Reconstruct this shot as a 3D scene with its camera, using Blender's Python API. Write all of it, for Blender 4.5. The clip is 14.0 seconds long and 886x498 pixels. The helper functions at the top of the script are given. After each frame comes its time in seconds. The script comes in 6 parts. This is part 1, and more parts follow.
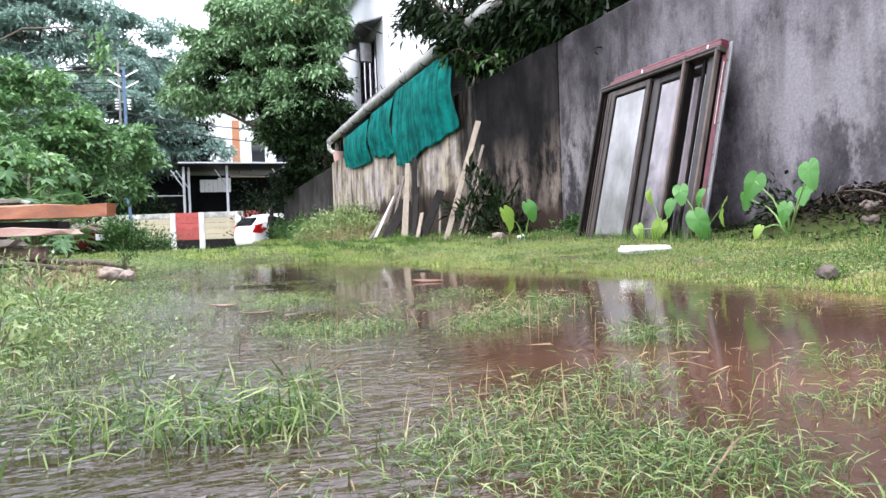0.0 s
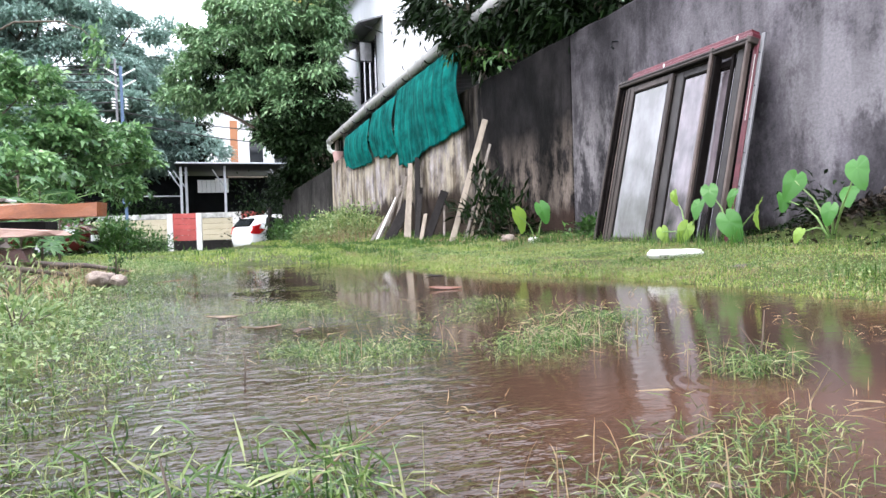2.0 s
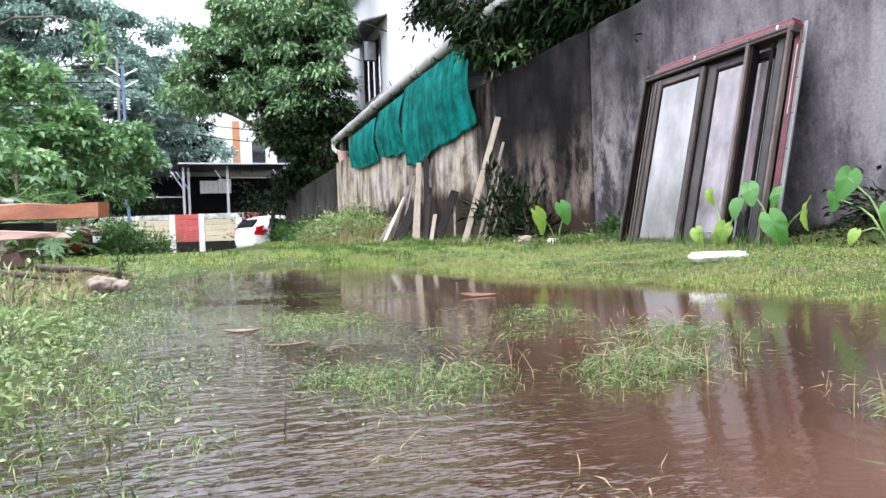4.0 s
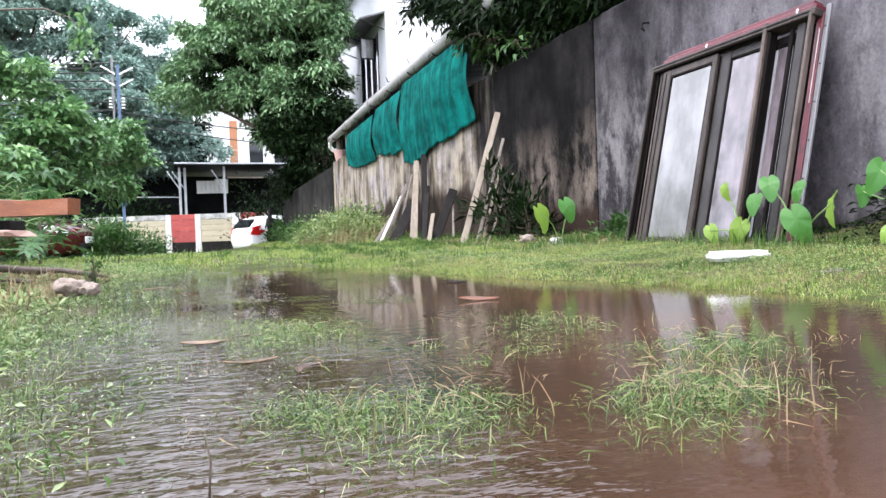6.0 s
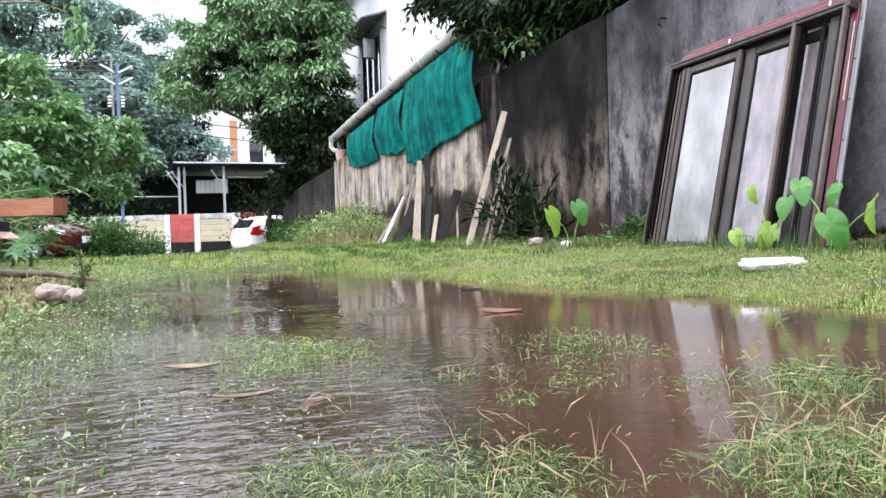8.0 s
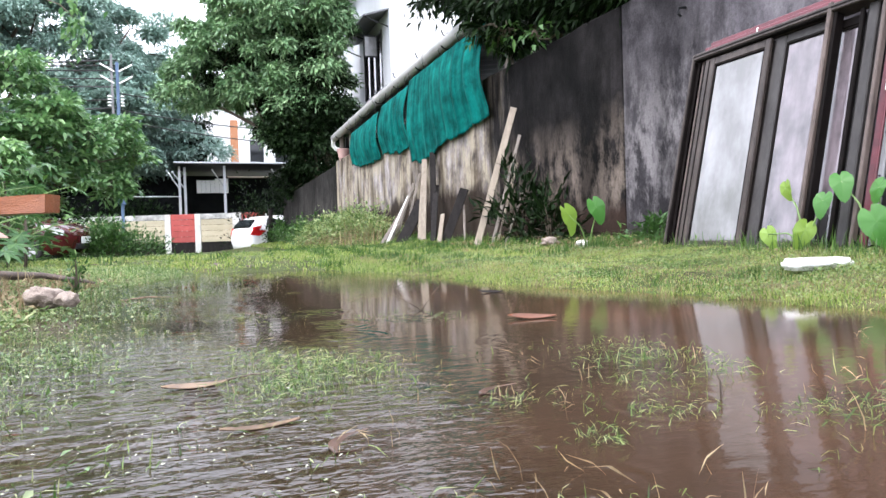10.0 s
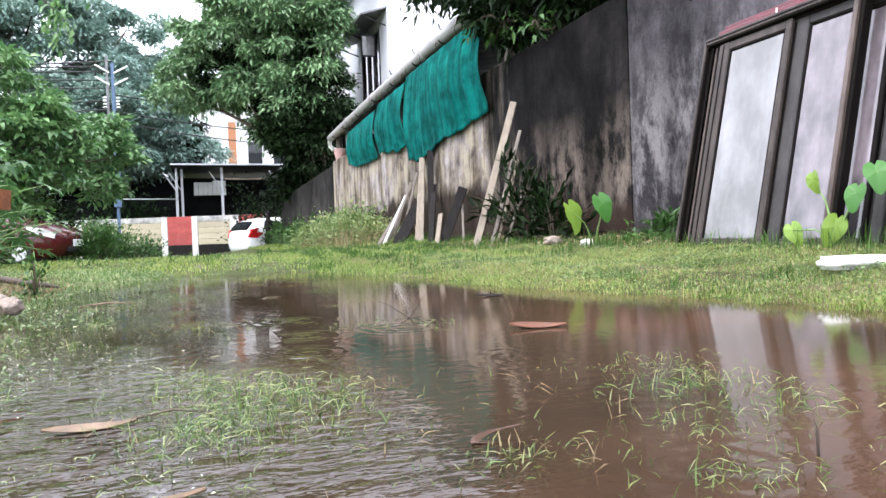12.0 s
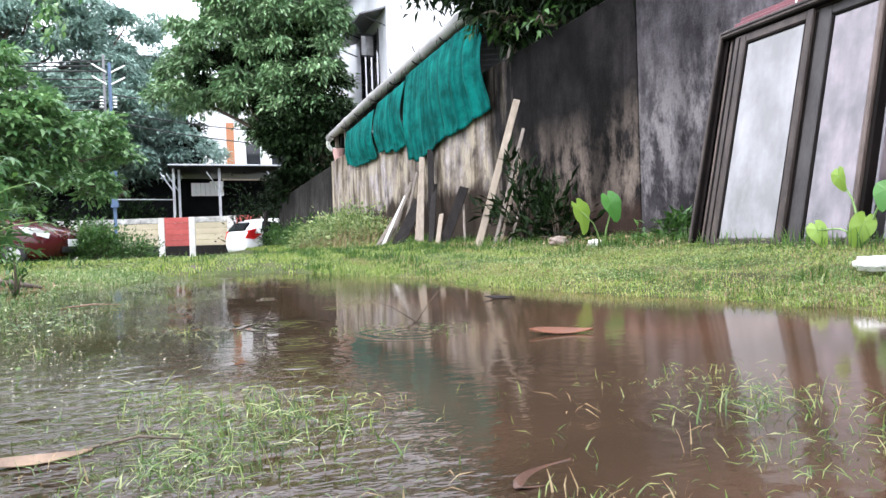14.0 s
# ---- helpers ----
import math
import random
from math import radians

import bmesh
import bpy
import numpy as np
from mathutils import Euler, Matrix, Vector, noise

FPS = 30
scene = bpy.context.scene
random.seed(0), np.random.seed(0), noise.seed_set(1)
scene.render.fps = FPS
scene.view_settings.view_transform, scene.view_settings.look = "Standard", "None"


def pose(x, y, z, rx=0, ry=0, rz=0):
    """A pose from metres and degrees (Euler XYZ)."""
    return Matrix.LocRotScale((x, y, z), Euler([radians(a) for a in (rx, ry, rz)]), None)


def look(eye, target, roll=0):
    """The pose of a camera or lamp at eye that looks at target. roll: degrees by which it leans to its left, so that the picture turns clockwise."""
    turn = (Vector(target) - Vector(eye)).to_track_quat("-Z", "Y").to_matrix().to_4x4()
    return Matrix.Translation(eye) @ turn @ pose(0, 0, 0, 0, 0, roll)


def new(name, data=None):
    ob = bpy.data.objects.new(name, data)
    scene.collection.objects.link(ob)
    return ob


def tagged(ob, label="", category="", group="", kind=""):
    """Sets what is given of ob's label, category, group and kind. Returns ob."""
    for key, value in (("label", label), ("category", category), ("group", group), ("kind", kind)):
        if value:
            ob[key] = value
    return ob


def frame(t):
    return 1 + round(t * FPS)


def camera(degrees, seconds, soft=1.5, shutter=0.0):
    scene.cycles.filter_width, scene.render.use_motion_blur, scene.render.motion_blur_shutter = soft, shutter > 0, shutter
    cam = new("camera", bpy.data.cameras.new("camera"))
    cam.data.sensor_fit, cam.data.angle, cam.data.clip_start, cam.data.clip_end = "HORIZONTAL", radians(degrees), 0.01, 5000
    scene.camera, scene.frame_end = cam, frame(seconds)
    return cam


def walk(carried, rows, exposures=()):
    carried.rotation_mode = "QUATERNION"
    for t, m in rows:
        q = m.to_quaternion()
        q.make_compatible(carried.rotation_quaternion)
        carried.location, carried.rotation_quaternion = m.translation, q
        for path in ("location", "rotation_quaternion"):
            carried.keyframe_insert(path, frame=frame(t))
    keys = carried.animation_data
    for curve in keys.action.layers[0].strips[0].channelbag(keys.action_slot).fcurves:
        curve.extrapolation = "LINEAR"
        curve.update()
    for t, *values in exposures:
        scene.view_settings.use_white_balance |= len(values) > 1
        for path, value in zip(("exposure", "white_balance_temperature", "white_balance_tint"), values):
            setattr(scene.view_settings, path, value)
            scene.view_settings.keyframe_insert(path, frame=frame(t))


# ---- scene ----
cam = camera(66.5, 14.0, soft=1.5)
PATH = [
    (0.0, (0.003, 0.002, 0.212), (0.514, 1.412, 0.172), -2.00),
    (0.5, (0.011, 0.080, 0.218), (0.524, 1.489, 0.180), -2.00),
    (1.0, (0.021, 0.149, 0.218), (0.536, 1.557, 0.181), -1.98),
    (1.5, (0.018, 0.204, 0.216), (0.532, 1.612, 0.179), -1.88),
    (2.0, (0.006, 0.259, 0.219), (0.522, 1.667, 0.182), -1.83),
    (2.5, (-0.013, 0.314, 0.228), (0.503, 1.721, 0.188), -1.81),
    (3.0, (-0.027, 0.383, 0.233), (0.487, 1.791, 0.199), -1.85),
    (5.5, (0.033, 0.660, 0.214), (0.545, 2.069, 0.176), -1.93),
    (6.0, (0.066, 0.720, 0.216), (0.581, 2.128, 0.181), -1.99),
    (6.5, (0.092, 0.766, 0.217), (0.610, 2.173, 0.183), -2.00),
    (7.0, (0.101, 0.811, 0.216), (0.619, 2.219, 0.186), -1.89),
    (7.5, (0.100, 0.866, 0.221), (0.616, 2.274, 0.191), -1.79),
    (8.0, (0.086, 0.919, 0.230), (0.602, 2.327, 0.197), -1.68),
    (10.5, (0.084, 1.182, 0.224), (0.598, 2.591, 0.191), -1.84),
    (11.0, (0.136, 1.257, 0.213), (0.650, 2.665, 0.180), -2.01),
    (11.5, (0.178, 1.308, 0.209), (0.694, 2.716, 0.177), -2.08),
    (12.0, (0.198, 1.358, 0.210), (0.713, 2.767, 0.181), -2.03),
    (12.5, (0.199, 1.400, 0.208), (0.715, 2.808, 0.182), -1.94),
    (13.0, (0.204, 1.438, 0.198), (0.723, 2.845, 0.170), -1.89),
    (13.5, (0.215, 1.470, 0.195), (0.734, 2.878, 0.169), -1.91),
    (14.0, (0.222, 1.509, 0.198), (0.741, 2.916, 0.173), -1.87),
]
walk(cam, [(t, look(eye, target, roll)) for t, eye, target, roll in PATH])

# ---- daylight: a bright overcast sky ----
world = bpy.data.worlds.new("overcast_sky")
scene.world = world
world.use_nodes = True
wn = world.node_tree.nodes
wl = world.node_tree.links
sky = wn.new("ShaderNodeTexSky")
sky.sky_type = "NISHITA"
sky.sun_disc = False
sky.sun_elevation = radians(58)
sky.sun_rotation = radians(250)
sky.air_density = 1.0
sky.dust_density = 5.0
pale = wn.new("ShaderNodeHueSaturation")
pale.inputs["Saturation"].default_value = 0.22
wl.new(sky.outputs[0], pale.inputs["Color"])
cloud = wn.new("ShaderNodeMix")
cloud.data_type = "RGBA"
cloud.inputs[0].default_value = 0.7
cloud.inputs[7].default_value = (9.1, 9.5, 11.2, 1.0)
wl.new(pale.outputs[0], cloud.inputs[6])
wl.new(cloud.outputs[2], wn["Background"].inputs["Color"])
wn["Background"].inputs["Strength"].default_value = 0.165
sun = new("sun", bpy.data.lights.new("sun", "SUN"))
sun.data.energy = 0.5
sun.data.angle = radians(25)
sun.data.color = (1.0, 0.97, 0.93)
sun.matrix_world = look((-12, 6, 22), (0, 8, 0))
scene.view_settings.exposure = 1.56

# ---- materials ----
def material(name):
    m = bpy.data.materials.new(name)
    m.use_nodes = True
    return m, m.node_tree.nodes, m.node_tree.links, m.node_tree.nodes["Principled BSDF"]


def noise_tex(nodes, links, scale, detail=5.0, stretch=(1, 1, 1), rough=0.6, shift=(0, 0, 0)):
    co = nodes.new("ShaderNodeTexCoord")
    mp = nodes.new("ShaderNodeMapping")
    mp.inputs["Scale"].default_value = stretch
    mp.inputs["Location"].default_value = shift
    tx = nodes.new("ShaderNodeTexNoise")
    tx.inputs["Scale"].default_value = scale
    tx.inputs["Detail"].default_value = detail
    tx.inputs["Roughness"].default_value = rough
    links.new(co.outputs["Object"], mp.inputs["Vector"])
    links.new(mp.outputs["Vector"], tx.inputs["Vector"])
    return tx.outputs["Fac"]


def ramp(nodes, links, fac, stops):
    r = nodes.new("ShaderNodeValToRGB")
    while len(r.color_ramp.elements) < len(stops):
        r.color_ramp.elements.new(0.5)
    for e, (p, c) in zip(r.color_ramp.elements, stops):
        e.position = p
        e.color = (c[0], c[1], c[2], 1)
    links.new(fac, r.inputs["Fac"])
    return r.outputs["Color"]


def blend(nodes, links, fac, a, b, kind="MIX"):
    mx = nodes.new("ShaderNodeMix")
    mx.data_type = "RGBA"
    mx.blend_type = kind
    for sock, val in ((mx.inputs[0], fac), (mx.inputs[6], a), (mx.inputs[7], b)):
        if isinstance(val, (int, float)):
            sock.default_value = val
        elif isinstance(val, tuple):
            sock.default_value = (*val, 1)
        else:
            links.new(val, sock)
    return mx.outputs[2]


def bumped(nodes, links, bsdf, fac, strength, distance):
    b = nodes.new("ShaderNodeBump")
    b.inputs["Strength"].default_value = strength
    b.inputs["Distance"].default_value = distance
    links.new(fac, b.inputs["Height"])
    links.new(b.outputs["Normal"], bsdf.inputs["Normal"])


def plain(name, ca, cb, scale=6.0, rough=0.6, bump=0.0, metal=0.0, stretch=(1, 1, 1), vary=0.0, spec=0.5):
    """Two tones mixed by coarse and fine noise, with a little relief."""
    m, n, l, p = material(name)
    coarse = noise_tex(n, l, scale, 6, stretch)
    fine = noise_tex(n, l, scale * 9, 3, stretch)
    c = ramp(n, l, coarse, ((0.3, ca), (0.7, cb)))
    c = blend(n, l, 0.35, c, ramp(n, l, fine, ((0.25, ca), (0.75, cb))))
    if vary:
        info = n.new("ShaderNodeObjectInfo")
        hs = n.new("ShaderNodeHueSaturation")
        mr = n.new("ShaderNodeMapRange")
        mr.inputs["To Min"].default_value = 1 - vary
        mr.inputs["To Max"].default_value = 1 + vary
        l.new(info.outputs["Random"], mr.inputs["Value"])
        l.new(mr.outputs[0], hs.inputs["Value"])
        l.new(c, hs.inputs["Color"])
        c = hs.outputs[0]
    l.new(c, p.inputs["Base Color"])
    p.inputs["Roughness"].default_value = rough
    p.inputs["Metallic"].default_value = metal
    p.inputs["Specular IOR Level"].default_value = spec
    if bump:
        bumped(n, l, p, fine, bump, 0.01)
    return m


def foliage(name, tones, rough=0.5, through_light=0.3, gloss=0.35, spread=0.5):
    """Leaves whose tone differs from leaf to leaf and from bough to bough, with some light coming through."""
    m, n, l, p = material(name)
    g = n.new("ShaderNodeNewGeometry")
    k = len(tones) - 1
    c = ramp(n, l, g.outputs["Random Per Island"], [(i / max(k, 1), t) for i, t in enumerate(tones)])
    big = noise_tex(n, l, 0.9, 3)
    c = blend(n, l, spread, c, ramp(n, l, big, ((0.3, (0.6, 0.68, 0.6)), (0.7, (1.3, 1.22, 1.1)))), "MULTIPLY")
    l.new(c, p.inputs["Base Color"])
    p.inputs["Roughness"].default_value = rough
    p.inputs["Specular IOR Level"].default_value = gloss
    tr = n.new("ShaderNodeBsdfTranslucent")
    l.new(c, tr.inputs["Color"])
    mix = n.new("ShaderNodeMixShader")
    mix.inputs[0].default_value = through_light
    l.new(p.outputs[0], mix.inputs[1])
    l.new(tr.outputs[0], mix.inputs[2])
    l.new(mix.outputs[0], n["Material Output"].inputs["Surface"])
    return m


def plaster_tones(n, l, base_a, base_b, streak, low, low_height, streak_amount, patch, patch_top=9.0, mottle=0.5):
    """Old plaster: cloudy tones, mould blots, soft rain runs from the top, pale worn spots, a dirty foot."""
    co = n.new("ShaderNodeTexCoord")
    sp = n.new("ShaderNodeSeparateXYZ")
    l.new(co.outputs["Object"], sp.inputs[0])

    def band(z_lo, z_hi, at_lo, at_hi, ragged, shift):
        """A value that passes from one level to another between two heights, with a ragged edge."""
        edge = n.new("ShaderNodeMath")
        edge.operation = "MULTIPLY_ADD"
        edge.inputs[1].default_value = ragged
        l.new(noise_tex(n, l, 1.5, 8, (1, 1, 0.5), 0.65, shift), edge.inputs[0])
        l.new(sp.outputs["Z"], edge.inputs[2])
        mr = n.new("ShaderNodeMapRange")
        mr.inputs["From Min"].default_value = z_lo + 0.5 * ragged
        mr.inputs["From Max"].default_value = z_hi + 0.5 * ragged
        mr.inputs["To Min"].default_value = at_lo
        mr.inputs["To Max"].default_value = at_hi
        l.new(edge.outputs[0], mr.inputs["Value"])
        return mr.outputs[0]

    cloud = noise_tex(n, l, 0.8, 10, (1, 1, 0.7), 0.66)
    c = ramp(n, l, cloud, ((0.36, base_a), (0.62, base_b)))
    blot = noise_tex(n, l, 3.6, 8, (1, 1, 0.75), 0.7, (3, 5, 1))
    c = blend(n, l, mottle, c, ramp(n, l, blot, ((0.36, (0.35, 0.34, 0.35)), (0.5, (0.95, 0.95, 0.95)), (0.64, (1.5, 1.5, 1.52)))), "MULTIPLY")
    worn = ramp(n, l, noise_tex(n, l, 2.3, 9, (1, 1, 0.55), 0.74, (8, 2, 6)), ((0.45, (0, 0, 0)), (0.55, (0.85, 0.85, 0.85))))
    c = blend(n, l, blend(n, l, 1.0, worn, band(patch_top - 0.5, patch_top + 0.3, 1.0, 0.0, 0.8, (1, 6, 2)), "MULTIPLY"), c, patch)
    runs = noise_tex(n, l, 3.4, 3, (1.0, 1.0, 0.16), 0.5)
    thin = noise_tex(n, l, 13.0, 3, (1.0, 1.0, 0.06), 0.5, (1, 2, 0))
    where = ramp(n, l, noise_tex(n, l, 0.9, 5, (1, 1, 0.7), 0.6, (7, 1, 3)), ((0.34, (0.0, 0.0, 0.0)), (0.56, (1, 1, 1))))
    mask = blend(n, l, 1.0, ramp(n, l, runs, ((0.46, (0, 0, 0)), (0.62, (streak_amount,) * 3))), where, "MULTIPLY")
    c = blend(n, l, mask, c, streak)
    mask = blend(n, l, 1.0, ramp(n, l, thin, ((0.55, (0, 0, 0)), (0.7, (0.4 * streak_amount,) * 3))), where, "MULTIPLY")
    c = blend(n, l, mask, c, streak)
    c = blend(n, l, band(2.0, 2.75, 0.0, 0.75 * streak_amount, 0.9, (4, 4, 4)), c, streak)
    if low_height > 0:
        c = blend(n, l, band(low_height - 0.1, low_height + 0.1, 0.93, 0.0, 1.1, (0, 0, 0)), c, low)
    return c


def stained_wall(name, *tones):
    m, n, l, p = material(name)
    return finish_wall(m, n, l, p, plaster_tones(n, l, *tones))


def two_part_wall(name, border, soft, first, second):
    """Plaster that passes from one state to another about y = border, with a ragged edge."""
    m, n, l, p = material(name)
    co = n.new("ShaderNodeTexCoord")
    sp = n.new("ShaderNodeSeparateXYZ")
    l.new(co.outputs["Object"], sp.inputs[0])
    edge = n.new("ShaderNodeMath")
    edge.operation = "MULTIPLY_ADD"
    edge.inputs[1].default_value = 2.6
    l.new(noise_tex(n, l, 1.4, 8, (1, 1, 0.2), 0.7, (2, 9, 4)), edge.inputs[0])
    l.new(sp.outputs["Y"], edge.inputs[2])
    mr = n.new("ShaderNodeMapRange")
    mr.inputs["From Min"].default_value = border + 1.3 - soft
    mr.inputs["From Max"].default_value = border + 1.3 + soft
    l.new(edge.outputs[0], mr.inputs["Value"])
    c = blend(n, l, mr.outputs[0], plaster_tones(n, l, *first), plaster_tones(n, l, *second))
    return finish_wall(m, n, l, p, c)


def finish_wall(m, n, l, p, c):
    grit = noise_tex(n, l, 45, 5)
    c = blend(n, l, 0.5, c, ramp(n, l, grit, ((0.3, (0.6, 0.6, 0.6)), (0.7, (1.3, 1.3, 1.3)))), "MULTIPLY")
    l.new(c, p.inputs["Base Color"])
    p.inputs["Roughness"].default_value = 0.75
    p.inputs["Specular IOR Level"].default_value = 0.05
    bumped(n, l, p, grit, 0.35, 0.008)
    return m


M = {}
M["cement"] = two_part_wall("grey_cement_plaster", 5.9, 0.5,
                            ((0.05, 0.046, 0.051), (0.145, 0.134, 0.148), (0.02, 0.018, 0.02), (0.03, 0.025, 0.022), 0.2, 0.5, (0.21, 0.198, 0.212), 2.0, 0.75),
                            ((0.025, 0.023, 0.025), (0.085, 0.078, 0.085), (0.012, 0.011, 0.012), (0.028, 0.022, 0.019), 0.3, 0.7, (0.2, 0.185, 0.19), 1.7, 0.8))
# first tones: mould, plus the overhanging tree's shade put into the colour
M["old_plaster"] = two_part_wall("mould_and_shade_black_to_cream_plaster", 10.2, 0.35,
                                 ((0.003, 0.0028, 0.003), (0.02, 0.0175, 0.0175), (0.002, 0.002, 0.002), (0.03, 0.019, 0.015), 0.6, 0.75, (0.17, 0.138, 0.115), 1.35, 0.9),
                                 ((0.16, 0.13, 0.1), (0.33, 0.3, 0.305), (0.03, 0.019, 0.011), (0.022, 0.015, 0.012), 1.0, 0.85, (0.38, 0.33, 0.25), 9.0, 0.95))
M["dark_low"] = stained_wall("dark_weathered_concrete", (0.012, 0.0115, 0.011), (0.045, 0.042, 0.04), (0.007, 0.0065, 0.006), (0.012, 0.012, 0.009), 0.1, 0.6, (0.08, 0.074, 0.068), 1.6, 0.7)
M["white_wall"] = plain("white_house_paint", (0.78, 0.78, 0.78), (0.86, 0.86, 0.85), 0.7, 0.7)
# on the house flank this grey stands in for shade on a white wall
M["grey_wall"] = plain("pale_grey_paint_and_flank_shade", (0.5, 0.51, 0.54), (0.62, 0.63, 0.66), 0.8, 0.7, stretch=(1, 1, 0.3))
M["orange_paint"] = plain("orange_trim_paint", (0.42, 0.17, 0.08), (0.5, 0.23, 0.11), 2, 0.6)
M["yellow_paint"] = plain("yellow_house_paint", (0.75, 0.6, 0.12), (0.8, 0.66, 0.2), 2, 0.6)
M["red_panel"] = plain("faded_red_paint", (0.34, 0.05, 0.045), (0.5, 0.1, 0.085), 2.5, 0.6, 0.2, vary=0.12)
M["beige_panel"] = plain("beige_concrete_panel", (0.42, 0.36, 0.24), (0.58, 0.52, 0.38), 2.0, 0.75, 0.2, stretch=(1, 1, 2), vary=0.08)
M["white_post"] = plain("dirty_white_paint", (0.5, 0.48, 0.45), (0.85, 0.84, 0.82), 1.6, 0.7, 0.2)
M["stained_cap"] = plain("mould_stained_white_cap", (0.1, 0.1, 0.09), (0.8, 0.79, 0.76), 2.2, 0.75, 0.2)
M["pvc"] = plain("weathered_grey_plastic_pipe", (0.22, 0.21, 0.21), (0.42, 0.41, 0.4), 3.0, 0.4, 0.1)
M["sheet_roof"] = plain("dull_metal_sheet", (0.08, 0.08, 0.085), (0.18, 0.18, 0.19), 2.0, 0.5, metal=0.3)
M["dark_metal"] = plain("dark_sheet", (0.012, 0.012, 0.013), (0.03, 0.03, 0.033), 3.0, 0.5, spec=0.1)
# near-black for the sheets that stand in for the carport's shade
M["carport_shade"] = plain("black_for_carport_shade", (0.004, 0.0045, 0.005), (0.01, 0.011, 0.011), 1.0, 0.9, spec=0.03)
M["blue_paint"] = plain("blue_pole_paint", (0.05, 0.09, 0.17), (0.11, 0.18, 0.3), 3.0, 0.5)
M["pale_metal"] = plain("galvanised_steel", (0.45, 0.47, 0.5), (0.62, 0.63, 0.65), 4.0, 0.45, metal=0.3)
M["porcelain"] = plain("white_insulator_glaze", (0.75, 0.75, 0.73), (0.85, 0.85, 0.83), 5.0, 0.25)
M["cable"] = plain("black_cable_sheath", (0.015, 0.015, 0.015), (0.03, 0.03, 0.03), 5.0, 0.6)
# brown taken near black: shade in the frame's recesses is put into the colour
M["brown_frame"] = plain("recess_shade_brown_aluminium", (0.003, 0.0024, 0.0023), (0.011, 0.0085, 0.0078), 8.0, 0.6, 0.05, spec=0.06)
M["worn_frame"] = plain("worn_brown_window_aluminium", (0.014, 0.011, 0.0098), (0.085, 0.068, 0.06), 14.0, 0.4, 0.1, stretch=(1, 1, 0.2), spec=0.2)
M["tan_metal"] = plain("pale_tan_window_aluminium", (0.03, 0.022, 0.019), (0.15, 0.115, 0.1), 12.0, 0.4, 0.1, stretch=(1, 1, 0.2), spec=0.25)
M["grey_sash"] = plain("grey_brown_window_aluminium", (0.02, 0.018, 0.018), (0.065, 0.06, 0.058), 10.0, 0.42, 0.06, stretch=(1, 1, 0.25), spec=0.2)
M["grey_jamb"] = plain("bare_grey_aluminium", (0.1, 0.1, 0.105), (0.24, 0.235, 0.24), 9.0, 0.4, 0.05, metal=0.3, stretch=(1, 1, 0.3))
M["maroon"] = plain("maroon_painted_wood", (0.05, 0.006, 0.011), (0.15, 0.022, 0.034), 9.0, 0.45, 0.15, stretch=(1, 0.3, 1))
M["foam"] = plain("white_foam_board", (0.74, 0.73, 0.71), (0.88, 0.88, 0.87), 9.0, 0.8, 0.4)
M["new_wood"] = plain("wet_orange_sawn_timber", (0.13, 0.04, 0.018), (0.34, 0.12, 0.05), 4.0, 0.4, 0.4, stretch=(0.4, 4, 4))
M["grey_wood"] = plain("weathered_grey_plank", (0.1, 0.082, 0.066), (0.26, 0.22, 0.19), 5.0, 0.7, 0.3, stretch=(3, 3, 0.3), vary=0.15)
M["tan_wood"] = plain("pale_tan_plank", (0.16, 0.125, 0.09), (0.36, 0.3, 0.235), 5.0, 0.65, 0.3, stretch=(3, 3, 0.3), vary=0.12)
M["black_wood"] = plain("rotted_black_plank", (0.007, 0.006, 0.006), (0.026, 0.022, 0.021), 5.0, 0.75, 0.3, stretch=(3, 3, 0.3), spec=0.15)
M["bark"] = plain("brown_bark", (0.05, 0.038, 0.028), (0.13, 0.1, 0.075), 4.0, 0.85, 0.5, stretch=(2, 2, 0.4))
M["pink_wood"] = plain("wet_peeled_log", (0.24, 0.13, 0.1), (0.45, 0.3, 0.25), 4.0, 0.5, 0.3, stretch=(0.5, 4, 4))
M["red_wood"] = plain("dark_red_wet_timber", (0.035, 0.012, 0.009), (0.11, 0.04, 0.028), 5.0, 0.4, 0.4, stretch=(0.4, 4, 4))
M["stone"] = plain("pale_laterite_stone", (0.15, 0.11, 0.09), (0.42, 0.345, 0.29), 11.0, 0.8, 0.8)
M["rubble"] = plain("dark_rubble", (0.05, 0.04, 0.035), (0.16, 0.12, 0.1), 7.0, 0.8, 0.5)
M["mould"] = foliage("black_leaf_mould", ((0.006, 0.005, 0.004), (0.02, 0.014, 0.01), (0.05, 0.033, 0.022)), 0.6, 0.0, 0.2)
M["dead_leaf"] = plain("wet_orange_dead_leaf", (0.05, 0.018, 0.009), (0.23, 0.075, 0.027), 26.0, 0.35, 0.2)
M["tan_leaf"] = plain("bleached_tan_leaf", (0.06, 0.034, 0.02), (0.28, 0.185, 0.11), 24.0, 0.45, 0.2)
M["sodden"] = plain("sodden_brown_leaf", (0.03, 0.016, 0.01), (0.11, 0.05, 0.03), 22.0, 0.3, 0.2)
M["red_car"] = plain("dark_red_car_paint", (0.05, 0.004, 0.007), (0.065, 0.006, 0.009), 1.0, 0.14)
M["white_car"] = plain("white_car_paint", (0.8, 0.8, 0.8), (0.84, 0.84, 0.84), 1.0, 0.2)
M["tyre"] = plain("black_rubber", (0.015, 0.015, 0.015), (0.03, 0.03, 0.03), 9.0, 0.8)
